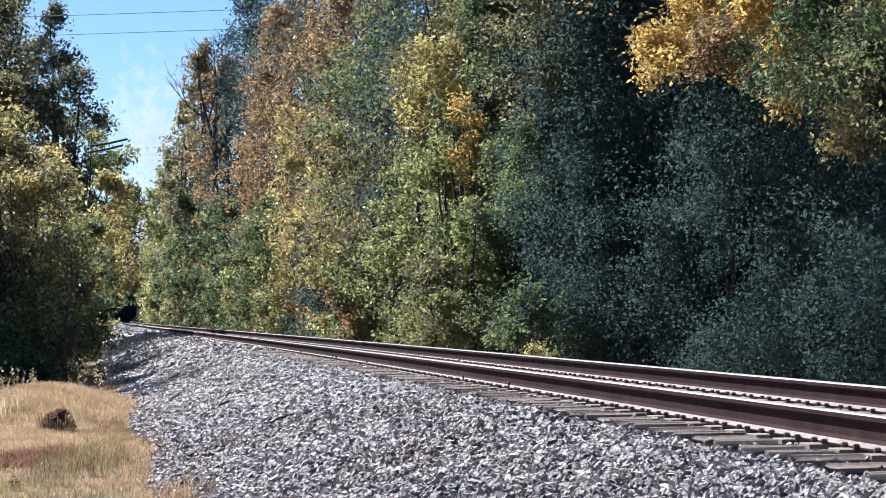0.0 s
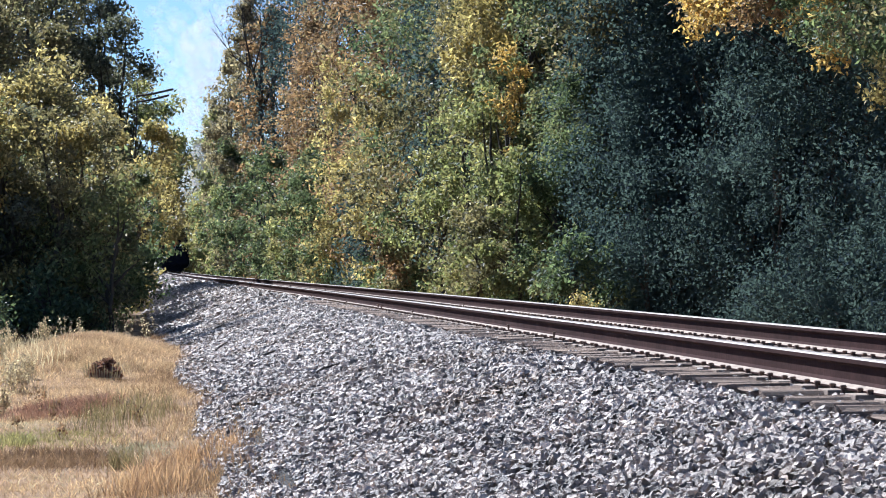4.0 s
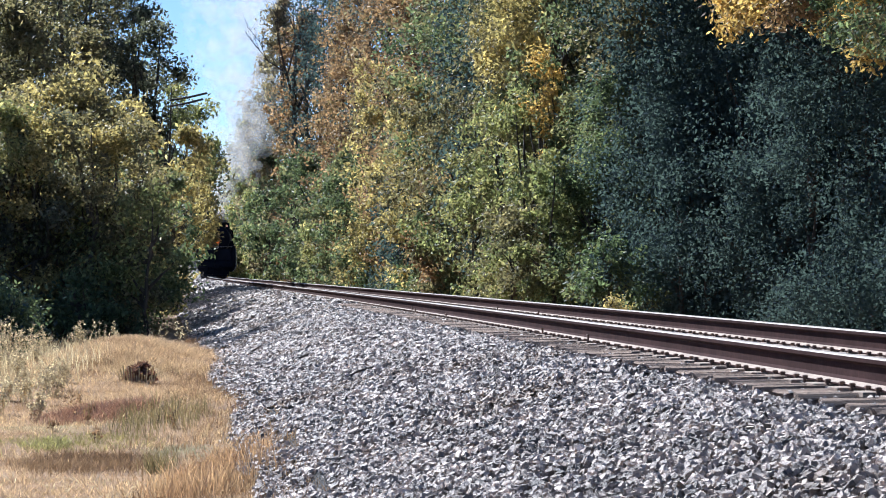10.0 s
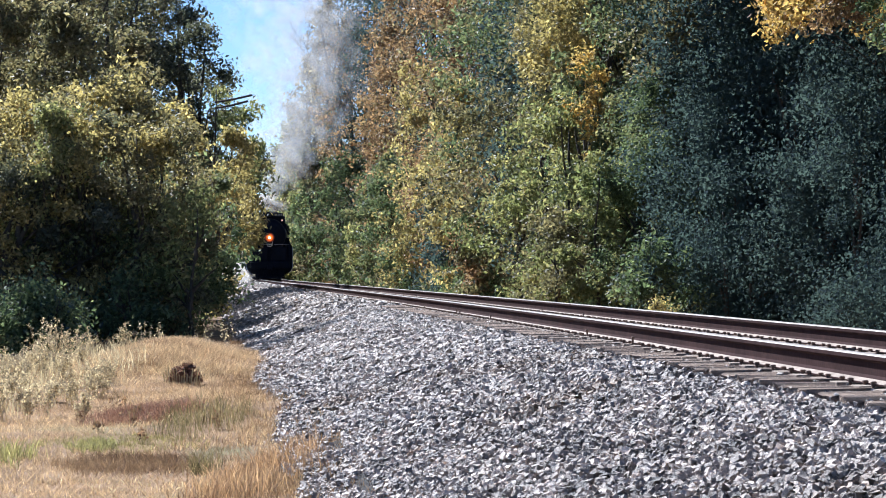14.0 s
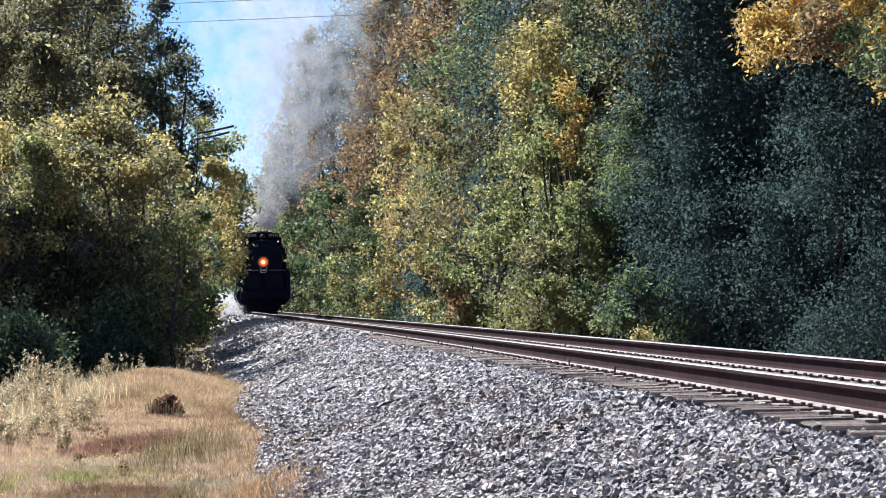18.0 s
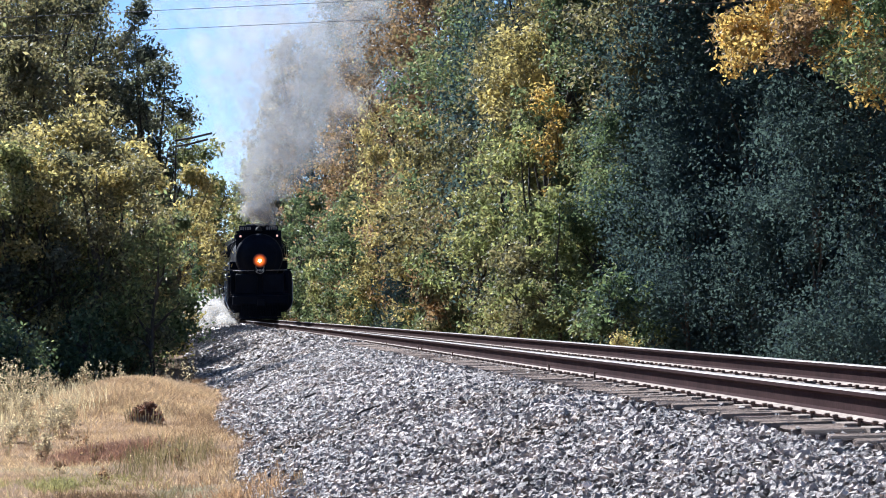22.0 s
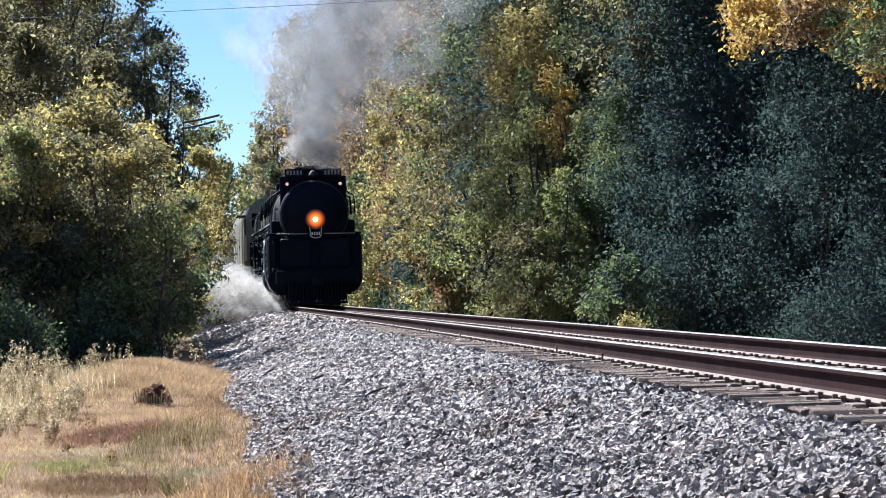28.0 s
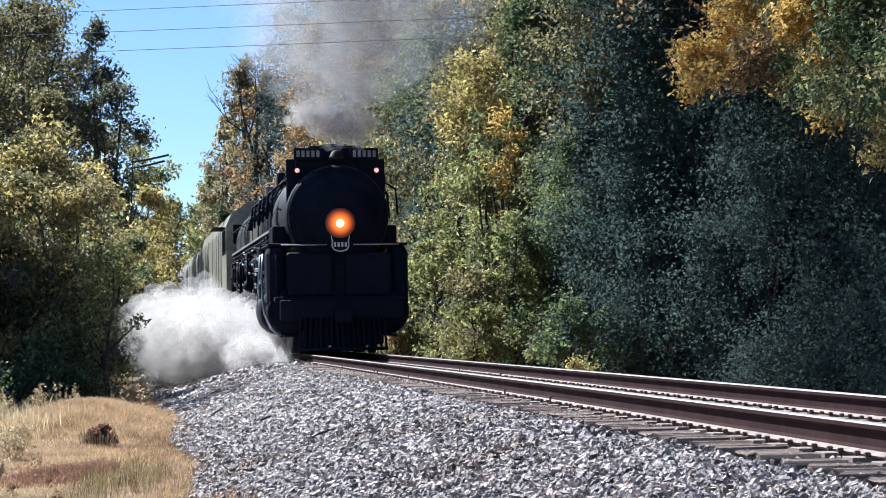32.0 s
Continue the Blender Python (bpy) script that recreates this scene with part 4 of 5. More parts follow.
    for (x, z), (x2, z2) in zip(pts, pts[1:] + pts[:1]):
        tube(bm, (x * 0.97, 0.006, z), (x2 * 0.97, 0.006, z2), 0.014, seg=6)
    part("shield_edge", bm, WHITE, shield)
    for x in (-0.125, -0.042, 0.042, 0.125):
        bm = bmesh.new()
        box(bm, x - 0.025, x + 0.025, 0.0, 0.008, 2.45, 2.55)
        part("number_bar", bm, WHITE, shield)
    # stack casing with number boards
    bm = bmesh.new()
    box(bm, -0.62, 0.62, -2.2, -1.0, 4.3, 4.85, 0.05)
    casing = part("stack_casing", bm, BLACK, eng)
    for y in (-1.35, -1.9):
        bm = bmesh.new()
        turned(bm, ((4.8, 0.3), (4.89, 0.32), (4.89, 0.24), (4.75, 0.24)), "Z", 24, (0, y, 0))
        part("chimney", bm, BLACK, casing)
    for side in (-1, 1):
        bm = bmesh.new()
        box(bm, min(side * 0.33, side * 0.98), max(side * 0.33, side * 0.98), -0.95, -0.75, 4.5, 4.77, 0.015)
        board = part("number_board", bm, BLACK, eng, "black lamp-lit number board")
        for k in range(5):
            x = side * 0.655 + (k - 2) * 0.115
            bm = bmesh.new()
            box(bm, x - 0.035, x + 0.035, -0.752, -0.742, 4.56, 4.71)
            part("number_bar", bm, GRAPHW, board)
        bm = bmesh.new()
        turned(bm, ((-0.9, 0.065), (-0.66, 0.075), (-0.62, 0.08)), "Y", 16, (side * 0.92, 0, 4.24))
        tube(bm, (side * 0.92, -0.8, 4.14), (side * 0.92, -0.8, 4.51), 0.03, seg=8)
        cl = part("class_light", bm, BLACK, eng)
        bm = bmesh.new()
        turned(bm, ((-0.62, 0.055), (-0.6, 0.04), (-0.595, 0.01)), "Y", 14, (side * 0.92, 0, 4.24))
        part("lens", bm, MARKER, cl, "lit marker lens")
    bm = bmesh.new()
    turned(bm, ((4.48, 0.02), (4.5, 0.2), (4.56, 0.17), (4.68, 0.1), (4.72, 0.03)), "Z", 20, (0, -0.8, 0))
    part("bell", bm, GRAPH, eng, "dark bell below the stack")
    # dark plate added to square off the outline towards the camera
    bm = bmesh.new()
    box(bm, -1.15, 1.15, -1.02, -0.96, 3.2, 4.53, 0.025)
    part("outline_filler", bm, BLACK, eng)
    bm = bmesh.new()
    box(bm, -0.36, 0.36, -1.0, -0.94, 4.5, 4.8, 0.02)
    part("chimney_panel", bm, BLACK, eng)
    # domes and top gear
    for y, r, z in ((-5.0, 0.5, 4.72), (-12.6, 0.55, 4.75)):
        bm = bmesh.new()
        box(bm, -0.55, 0.55, y - 1.1, y + 1.1, 4.2, z, 0.14)
        part("sand_dome", bm, BLACK, eng)
        for dx in (-0.4, 0.4):
            for dy in (-0.8, 0, 0.8):
                bm = bmesh.new()
                a = math.copysign(1, dx)
                pipe(bm, [(a * 0.56, y + dy, 4.45), (a * 1.02, y + dy, 4.15), (a * 1.38, y + dy, 3.4), (a * 1.42, y + dy, 2.6), (a * 1.3, y + dy, 1.6)], 0.025, 6)
                part("sand_pipe", bm, JACKET, eng)
    bm = bmesh.new()
    turned(bm, ((4.2, 0.5), (4.6, 0.5), (4.74, 0.4), (4.78, 0.1)), "Z", 24, (0, -8.6, 0))
    part("steam_dome", bm, BLACK, eng)
    bm = bmesh.new()
    for y in (-10.2, -10.6, -14.8, -15.2):
        tube(bm, (0.3, y, 4.4), (0.3, y, 4.8), 0.07, seg=10)
        tube(bm, (-0.3, y, 4.4), (-0.3, y, 4.8), 0.07, seg=10)
    part("safety_valve", bm, STEELW, eng)
    # feed pipes, boxes and valves along the shoulders of the boiler
    R = random.Random(77)
    for side in (-1, 1):
        for k in range(12):
            y = -1.6 - k * 0.8 + R.uniform(-0.2, 0.2)
            ang = R.uniform(44, 64)
            px, pz = side * 1.36 * math.cos(radians(ang)), ZC + 1.36 * math.sin(radians(ang))
            bm = bmesh.new()
            w, h = R.uniform(0.06, 0.15), R.uniform(0.08, 0.34)
            box(bm, px - w, px + w, y - w * 1.3, y + w * 1.3, pz - 0.1, pz + h, 0.03)
            part("fitting_box", bm, (BLACK, JACKET, BLACK, STEELW)[k % 4], eng)
            if k % 2:
                continue
            bm = bmesh.new()
            pipe(bm, [(px, y, pz), (side * 1.44, y + 0.25, ZC + 0.65), (side * 1.47, y + 0.3, ZC + 0.05)], R.choice((0.025, 0.035, 0.06)), 7)
            part("feed_pipe", bm, (BLACK, JACKET, BLACK, STEELW)[k % 4], eng)
    for side in (-1, 1):
        bm = bmesh.new()
        box(bm, *sorted((side * 0.66, side * 1.06)), -1.9, -1.25, 4.05, 4.55, 0.05)
        part("feedwater_box", bm, BLACK, eng)
    # walkways, rails and pipes of both sides
    for side in (-1, 1):
        bm = bmesh.new()
        x0, x1 = sorted((side * 1.1, side * 1.45))
        box(bm, x0, x1, -19.6, -2.6, 2.88, 2.95, 0.01)
        part("running_board", bm, BLACK, eng)
        bm = bmesh.new()
        box(bm, *sorted((side * 1.44, side * 1.46)), -19.6, -2.6, 2.9, 2.955)
        part("board_edge", bm, GRAPHW, eng, "pale painted walkway edge")
        bm = bmesh.new()
        pipe(bm, [(side * 1.15, -0.9, 4.15), (side * 1.32, -2.5, 3.75), (side * 1.42, -4, 3.6), (side * 1.45, -19.4, 3.6)], 0.014, 8)
        rail = part("handrail", bm, GRAPH, eng, "dark steel handrail")
        for k in range(8):
            y = -4.3 - k * 2.1
            bm = bmesh.new()
            tube(bm, (side * 1.28, y, 3.6), (side * 1.45, y, 3.6), 0.014, seg=6)
            part("handrail_post", bm, BLACK, rail)
        bm = bmesh.new()
        for z, r, x in ((2.35, 0.13, 1.42), (2.78, 0.03, 1.44)):
            tube(bm, (side * x, -19, z), (side * x, -4.2, z), r, seg=10)
        part("side_piping", bm, BLACK, eng)
        # a box ahead of the walkway, hangers and drop pipes below it, bright joints
        bm = bmesh.new()
        box(bm, *sorted((side * 1.05, side * 1.46)), -2.5, -1.3, 2.56, 3.0, 0.05)
        part("sand_box", bm, BLACK, eng, "black box ahead of the walkway")
        G = random.Random(40 + side)
        for k in range(22):
            y = -3.0 - k * 0.72 + G.uniform(-0.2, 0.2)
            x = side * G.uniform(1.46, 1.6)
            top, low = G.uniform(2.3, 2.9), G.uniform(0.9, 1.7)
            bm = bmesh.new()
            pipe(bm, [(side * 1.3, y, top), (x, y, top - 0.1), (x, y + G.uniform(-0.1, 0.1), (top + low) / 2), (x, y, low + 0.1), (side * 1.3, y, low)], G.choice((0.02, 0.03, 0.05)), 7)
            part("drop_pipe", bm, BLACK, eng)
            bm = bmesh.new()
            z = G.uniform(low + 0.2, top - 0.2)
            turned(bm, ((z - 0.05, 0.03), (z - 0.04, 0.055), (z + 0.04, 0.055), (z + 0.05, 0.03)), "Z", 10, (x, y, 0))
            part("pipe_joint", bm, STEELW if k % 2 else BLACK, eng)
        for k in range(9):
            y = -2.9 - k * 1.05 + G.uniform(-0.2, 0.2)
            a0, a1 = G.uniform(62, 74), G.uniform(2, 14)
            rr = 1.42
            bm = bmesh.new()
            pipe(bm, [(side * rr * math.cos(radians(a0 + (a1 - a0) * q / 5)), y, ZC + rr * math.sin(radians(a0 + (a1 - a0) * q / 5))) for q in range(6)], G.choice((0.02, 0.03, 0.045)), 7)
            part("jacket_pipe", bm, BLACK, eng)
        for y in (-6.6, -11.2, -16.0):
            bm = bmesh.new()
            turned(bm, ((y - 1.2, 0.05), (y - 1.15, 0.24), (y + 1.15, 0.24), (y + 1.2, 0.05)), "Y", 20, (side * 1.28, 0, 2.25))
            part("air_reservoir", bm, BLACK, eng)
        # cylinders with valve chests, front and rear engine
        for y in (-2.5, -11.8):
            bm = bmesh.new()
            turned(bm, ((y - 0.95, 0.2), (y - 0.9, 0.5), (y - 0.75, 0.56), (y + 0.75, 0.56), (y + 0.9, 0.5), (y + 0.97, 0.2)), "Y", 28, (side * 1.18, 0, 1.0))
            cyl = part("cylinder", bm, BLACK, eng, "black steam cylinder")
            bm = bmesh.new()
            turned(bm, ((y - 0.9, 0.1), (y - 0.85, 0.32), (y + 0.85, 0.32), (y + 0.92, 0.1)), "Y", 24, (side * 1.24, 0, 1.72))
            part("valve_chest", bm, BLACK, cyl)
            bm = bmesh.new()
            turned(bm, ((y + 0.97, 0.19), (y + 1.0, 0.16), (y + 1.02, 0.03)), "Y", 20, (side * 1.18, 0, 1.0))
            part("cylinder_cap", bm, STEELW, cyl, "polished cylinder cap")
            bm = bmesh.new()
            pipe(bm, [(side * 1.1, y - 0.2, 2.0), (side * 1.25, y - 0.35, 2.6), (side * 1.1, y - 0.6, 3.2)], 0.16, 14)
            part("steam_pipe", bm, BLACK, cyl)
        # curved bright pipes at the front
        bm = bmesh.new()
        pipe(bm, [(side * 1.66, -1.7, 2.35), (side * 1.7, -1.6, 1.9), (side * 1.7, -1.45, 1.35), (side * 1.67, -1.2, 0.95), (side * 1.56, -0.85, 0.62), (side * 1.38, -0.5, 0.44)], 0.03, 8)
        part("curved_rail", bm, STEELW, eng, "bright curved grab rail")
        bm = bmesh.new()
        pipe(bm, [(side * 1.58, -4.0, 2.4), (side * 1.63, -3.95, 1.6), (side * 1.6, -3.9, 1.0), (side * 1.5, -3.8, 0.6)], 0.03, 8)
        part("curved_rail", bm, STEELW, eng, "bright curved grab rail")
        # front shields over the pumps
        bm = bmesh.new()
        x0, x1 = sorted((side * 0.12, side * 1.22))
        box(bm, x0, x1, -1.0, -0.30, 1.3, 2.34, 0.08)
        part("pump_shield", bm, BLACK, eng, "black sheet-metal pump shield")
        # tall casing over the front cylinder, and the stepped walkway end
        bm = bmesh.new()
        box(bm, *sorted((side * 1.2, side * 1.64)), -1.75, -0.55, 1.0, 2.52, 0.2)
        turned(bm, ((-1.75, 0.3), (-1.7, 0.56), (-0.62, 0.56), (-0.55, 0.5), (-0.5, 0.2)), "Y", 28, (side * 1.08, 0, 0.98))
        part("cylinder_casing", bm, BLACK, eng, "black rounded casing above the cylinder")
        bm = bmesh.new()
        box(bm, *sorted((side * 0.5, side * 1.62)), -2.95, -0.6, 2.5, 2.56, 0.025)
        part("front_walkway", bm, BLACK, eng)
        # steps and buffer-beam ends
        bm = bmesh.new()
        for z in (0.4, 0.66, 0.92):
            box(bm, *sorted((side * 1.0, side * 1.34)), -0.9, -0.5, z, z + 0.04)
        for x in (1.03, 1.34):
            box(bm, *sorted((side * x, side * (x - 0.03))), -0.72, -0.68, 0.38, 1.3)
        part("step", bm, BLACK, eng)
        bm = bmesh.new()
        pipe(bm, [(side * 1.45, -0.2, 1.28), (side * 1.45, -0.2, 2.2), (side * 1.45, -1.2, 2.55)], 0.018, 6)
        part("grab_iron", bm, BLACK, eng)
        # small valves and oilers of bright steel, scattered at random to give glints
        R = random.Random(5 + side)
        for k in range(40):
            y, z = -R.uniform(1.6, 14), R.uniform(0.9, 2.7)
            bm = bmesh.new()
            turned(bm, ((-0.05, 0.012), (-0.04, 0.035), (0.03, 0.028), (0.05, 0.01)), "Y", 10, (side * R.uniform(1.5, 1.66), y, z))
            tube(bm, (side * 1.3, y, z), (side * 1.55, y, z), 0.015, seg=6)
            part("oiler", bm, STEELW, eng)
    bm = bmesh.new()
    box(bm, -0.3, 0.3, -0.9, -0.42, 1.3, 2.3, 0.04)
    part("pump_casing", bm, BLACK, eng)
    # pilot: deck, beam, bars and coupler
    bm = bmesh.new()
    box(bm, -1.5, 1.5, -1.6, -0.1, 1.2, 1.32, 0.03)
    part("front_deck", bm, BLACK, eng)
    bm = bmesh.new()
    box(bm, -1.4, 1.4, -0.1, 0.18, 0.78, 1.24, 0.05)
    part("pilot_beam", bm, BLACK, eng)
    for k in range(17):
        x = (k - 8) * 0.125
        bm = bmesh.new()
        tube(bm, (x * 0.95, 0.2, 0.85), (x, 0.5 - 0.22 * abs(x), 0.14), 0.028, seg=6)
        part("pilot_bar", bm, BLACK, eng)
    bm = bmesh.new()
    pipe(bm, [(-1.02, 0.26, 0.12), (-0.5, 0.43, 0.12), (0, 0.52, 0.12), (0.5, 0.43, 0.12), (1.02, 0.26, 0.12)], 0.04, 8)
    part("pilot_foot", bm, BLACK, eng)
    # dark sheet added to stand in for the darkness behind the bars
    bm = bmesh.new()
    box(bm, -1.05, 1.05, -0.75, -0.65, 0.2, 1.0, 0.04)
    part("pilot_backdrop", bm, BLACK, eng)
    bm = bmesh.new()
    box(bm, -0.14, 0.14, 0.1, 0.75, 0.74, 1.0, 0.04)
    box(bm, -0.2, 0.2, 0.62, 0.86, 0.7, 1.04, 0.06)
    part("coupler", bm, BLACK, eng)
    bm = bmesh.new()
    pipe(bm, [(-1.35, -0.1, 2.5), (-0.3, -0.05, 2.5)], 0.018, 6)
    pipe(bm, [(1.35, -0.1, 2.5), (0.3, -0.05, 2.5)], 0.018, 6)
    part("deck_handrail", bm, GRAPHW, eng, "pale deck handrail")
    # frames, cab
    bm = bmesh.new()
    box(bm, -0.55, 0.55, -22, -0.8, 0.75, 1.5, 0.03)
    part("frame", bm, BLACK, eng)
    bm = bmesh.new()
    box(bm, -1.25, 1.25, -20.6, -14.5, 1.6, 3.2, 0.2)
    part("firebox", bm, BLACK, eng)
    bm = bmesh.new()
    prof = [(-1.62, 1.9), (-1.62, 3.85), (-1.45, 4.25), (-0.9, 4.62), (0, 4.76), (0.9, 4.62), (1.45, 4.25), (1.62, 3.85), (1.62, 1.9)]
    a = [bm.verts.new((x, -19.9, z)) for x, z in prof]
    b = [bm.verts.new((x, -23.2, z)) for x, z in prof]
    bm.faces.new(a)
    bm.faces.new(b[::-1])
    for i in range(len(prof)):
        j = (i + 1) % len(prof)
        bm.faces.new((a[i], b[i], b[j], a[j]))
    bmesh.ops.recalc_face_normals(bm, faces=bm.faces)
    cab = part("cab", bm, TENDER, eng, "cab with an arched roof, toned olive-grey for sun glare")
    for side in (-1, 1):
        for y in (-20.9, -22.0):
            bm = bmesh.new()
            box(bm, *sorted((side * 1.615, side * 1.64)), y - 0.42, y + 0.42, 3.0, 3.75, 0.01)
            part("window", bm, BLACK, cab)
        bm = bmesh.new()
        box(bm, *sorted((side * 1.62, side * 2.0)), -22.6, -20.3, 3.8, 3.84, 0.01)
        part("awning", bm, BLACK, cab)
        bm = bmesh.new()
        box(bm, *sorted((side * 1.0, side * 1.4)), -19.9, -19.87, 3.3, 3.9, 0.005)
        part("front_window", bm, BLACK, cab)
    # wheels
    WHEELS = []
    drv, small = wheel_mesh(DRIVER_R, "driving_wheel"), wheel_mesh(0.46, "truck_wheel")
    for y, me, r in [(q, drv, DRIVER_R) for q in DRIVERS] + [(q, small, 0.46) for q in (-1.0, -3.35, -20.9, -22.4)]:
        for side in (-1, 1):
            ob = part("driving_wheel" if r > 0.5 else "truck_wheel", me, None, eng)
            WHEELS.append((ob, side, y, r))
            if r > 0.5:
                bm = bmesh.new()
                tube(bm, (-0.08, 0, 0.38), (-0.26, 0, 0.38), 0.08, seg=12)
                box(bm, -0.1, -0.06, -0.5, 0.5, -0.62, -0.25, 0.03)
                part("crank_pin", bm, STEELW, ob)
    RODS = []
    for side in (-1, 1):
        for y0, y1 in ((DRIVERS[0], DRIVERS[3]), (DRIVERS[4], DRIVERS[7])):
            bm = bmesh.new()
            box(bm, -0.035, 0.035, y1 - y0, 0, -0.08, 0.08, 0.02)
            for k in range(4):
                y = (y1 - y0) * k / 3
                turned(bm, ((-0.06, 0.15), (0.06, 0.15)), "X", 18, (0, y, 0))
            RODS.append((part("side_rod", bm, STEELW, eng, "bright steel side rod"), side, y0))
    return eng, WHEELS, RODS


def bogie(parent, y, axles, spacing, wheel, made):
    bm = bmesh.new()
    for side in (-1, 1):
        box(bm, *sorted((side * 0.95, side * 1.08)), y - spacing * (axles - 1) / 2 - 0.5, y + spacing * (axles - 1) / 2 + 0.5, 0.42, 0.72, 0.04)
    box(bm, -1, 1, y - 0.2, y + 0.2, 0.45, 0.8, 0.03)
    part("bogie_frame", bm, BLACK, parent)
    for k in range(axles):
        for side in (-1, 1):
            ob = part("wheel", wheel, None, parent)
            made.append((ob, side, y + (k - (axles - 1) / 2) * spacing, 0.5))


def build_tender(name, back, length, material, roof, label, group, category, axles):
    ob = thing(name, vehicle_pose(0, back, length), label, category, group)
    wheels = []
    bm = bmesh.new()
    prof = [(-1.58, 1.05), (-1.6, roof - 0.75), (-1.5, roof - 0.35), (-1.15, roof - 0.08), (0, roof + 0.05), (1.15, roof - 0.08), (1.5, roof - 0.35), (1.6, roof - 0.75), (1.58, 1.05)]
    a = [bm.verts.new((x, 0, z)) for x, z in prof]
    b = [bm.verts.new((x, -length + 0.8, z)) for x, z in prof]
    bm.faces.new(a)
    bm.faces.new(b[::-1])
    for i in range(len(prof)):
        j = (i + 1) % len(prof)
        bm.faces.new((a[i], b[i], b[j], a[j]))
    bmesh.ops.recalc_face_normals(bm, faces=bm.faces)
    body = part("body", bm, material, ob)
    for side in (-1, 1):
        n = int(length / 2.4)
        for k in range(n):
            y = -0.1 - k * (length - 1.1) / (n - 1)
            bm = bmesh.new()
            box(bm, *sorted((side * 1.585, side * 1.61)), y - 0.025, y + 0.025, 1.1, roof - 0.7)
            part("panel_strip", bm, material, body)
        bm = bmesh.new()
        pipe(bm, [(side * 1.66, -0.35, 1.2), (side * 1.66, -0.35, roof - 0.6)], 0.02, 6)
        part("grab_iron", bm, STEELW, ob)
        bm = bmesh.new()
        box(bm, *sorted((side * 1.4, side * 1.6)), -length + 0.9, -0.1, 0.82, 1.06, 0.02)
        part("sill", bm, BLACK, ob)
    bm = bmesh.new()
    box(bm, -0.5, 0.5, -length + 0.2, 0.4, 0.72, 1.0, 0.03)
    part("draw_beam", bm, BLACK, ob)
    bm = bmesh.new()
    box(bm, -0.4, 0.4, -length * 0.4 - 0.5, -length * 0.4 + 0.5, roof - 0.02, roof + 0.16, 0.05)
    part("hatch", bm, BLACK, ob)
    wheel = CAR_WHEEL
    bogie(ob, -2.6, axles, 1.5, wheel, wheels)
    bogie(ob, -length + 3.3, axles, 1.5, wheel, wheels)
    return ob, wheels


GRAPHW = surface("grey_lettering_paint", (0.25, 0.25, 0.26), (0.4, 0.4, 0.42), 6, 0.6, 0.0, 0)
CAR_WHEEL = wheel_mesh(0.5, "wheel")
ENGINE, WHEELS, RODS = build_engine()
TRAIN = [(ENGINE, 0.0, 21.0)]
CAR_WHEELS = []
for nm, back, length, mat, roof, label, cat, ax in (
        ("tender", 23.9, 16.5, TENDER, 4.55, "tender with tall panelled sides, toned olive-grey for sun glare", "tender", 3),
        ("water_tender", 41.2, 16.0, TENDER, 4.3, "auxiliary water tender coupled behind, toned olive-grey for sun glare", "tender", 3),
        ("railway_car", 58.0, 24.0, CARGREY, 4.2, "grey panelled railway car behind the tenders", "railway car", 3),
        ("railway_car", 82.8, 24.0, CARGREY, 4.2, "grey panelled railway car at the rear", "railway car", 3)):
    ob, ws = build_tender(nm, back, length, mat, roof, label, "train behind the locomotive", cat, ax)
    TRAIN.append((ob, back, length))
    CAR_WHEELS += ws


# ---------------------------------------------------------------- smoke and steam
def puff_mesh(name, n, spread, size, material, rng):
    """A loose billow of small soft lumps."""
    bm = bmesh.new()
    bmesh.ops.create_icosphere(bm, subdivisions=2, radius=1)
    base = np.array([v.co[:] for v in bm.verts])
    faces = np.array([[v.index for v in f.verts] for f in bm.faces])
    bm.free()
    c = rng.normal(0, 1, (n, 3))
    c *= np.minimum(1, 1.85 / np.linalg.norm(c, axis=1))[:, None]
    c = c * np.array(spread)
    k = size * rng.uniform(0.5, 1.5, n) * np.exp(-0.15 * (c ** 2).sum(1) / np.sum(np.square(spread)))
    v = c[:, None] + base[None] * k[:, None, None] * rng.uniform(0.8, 1.2, (n, len(base), 1))
    f = np.arange(n)[:, None, None] * len(base) + faces[None]
    return mesh_np(name, v.reshape(-1, 3), f.reshape(-1, 3), material, True)


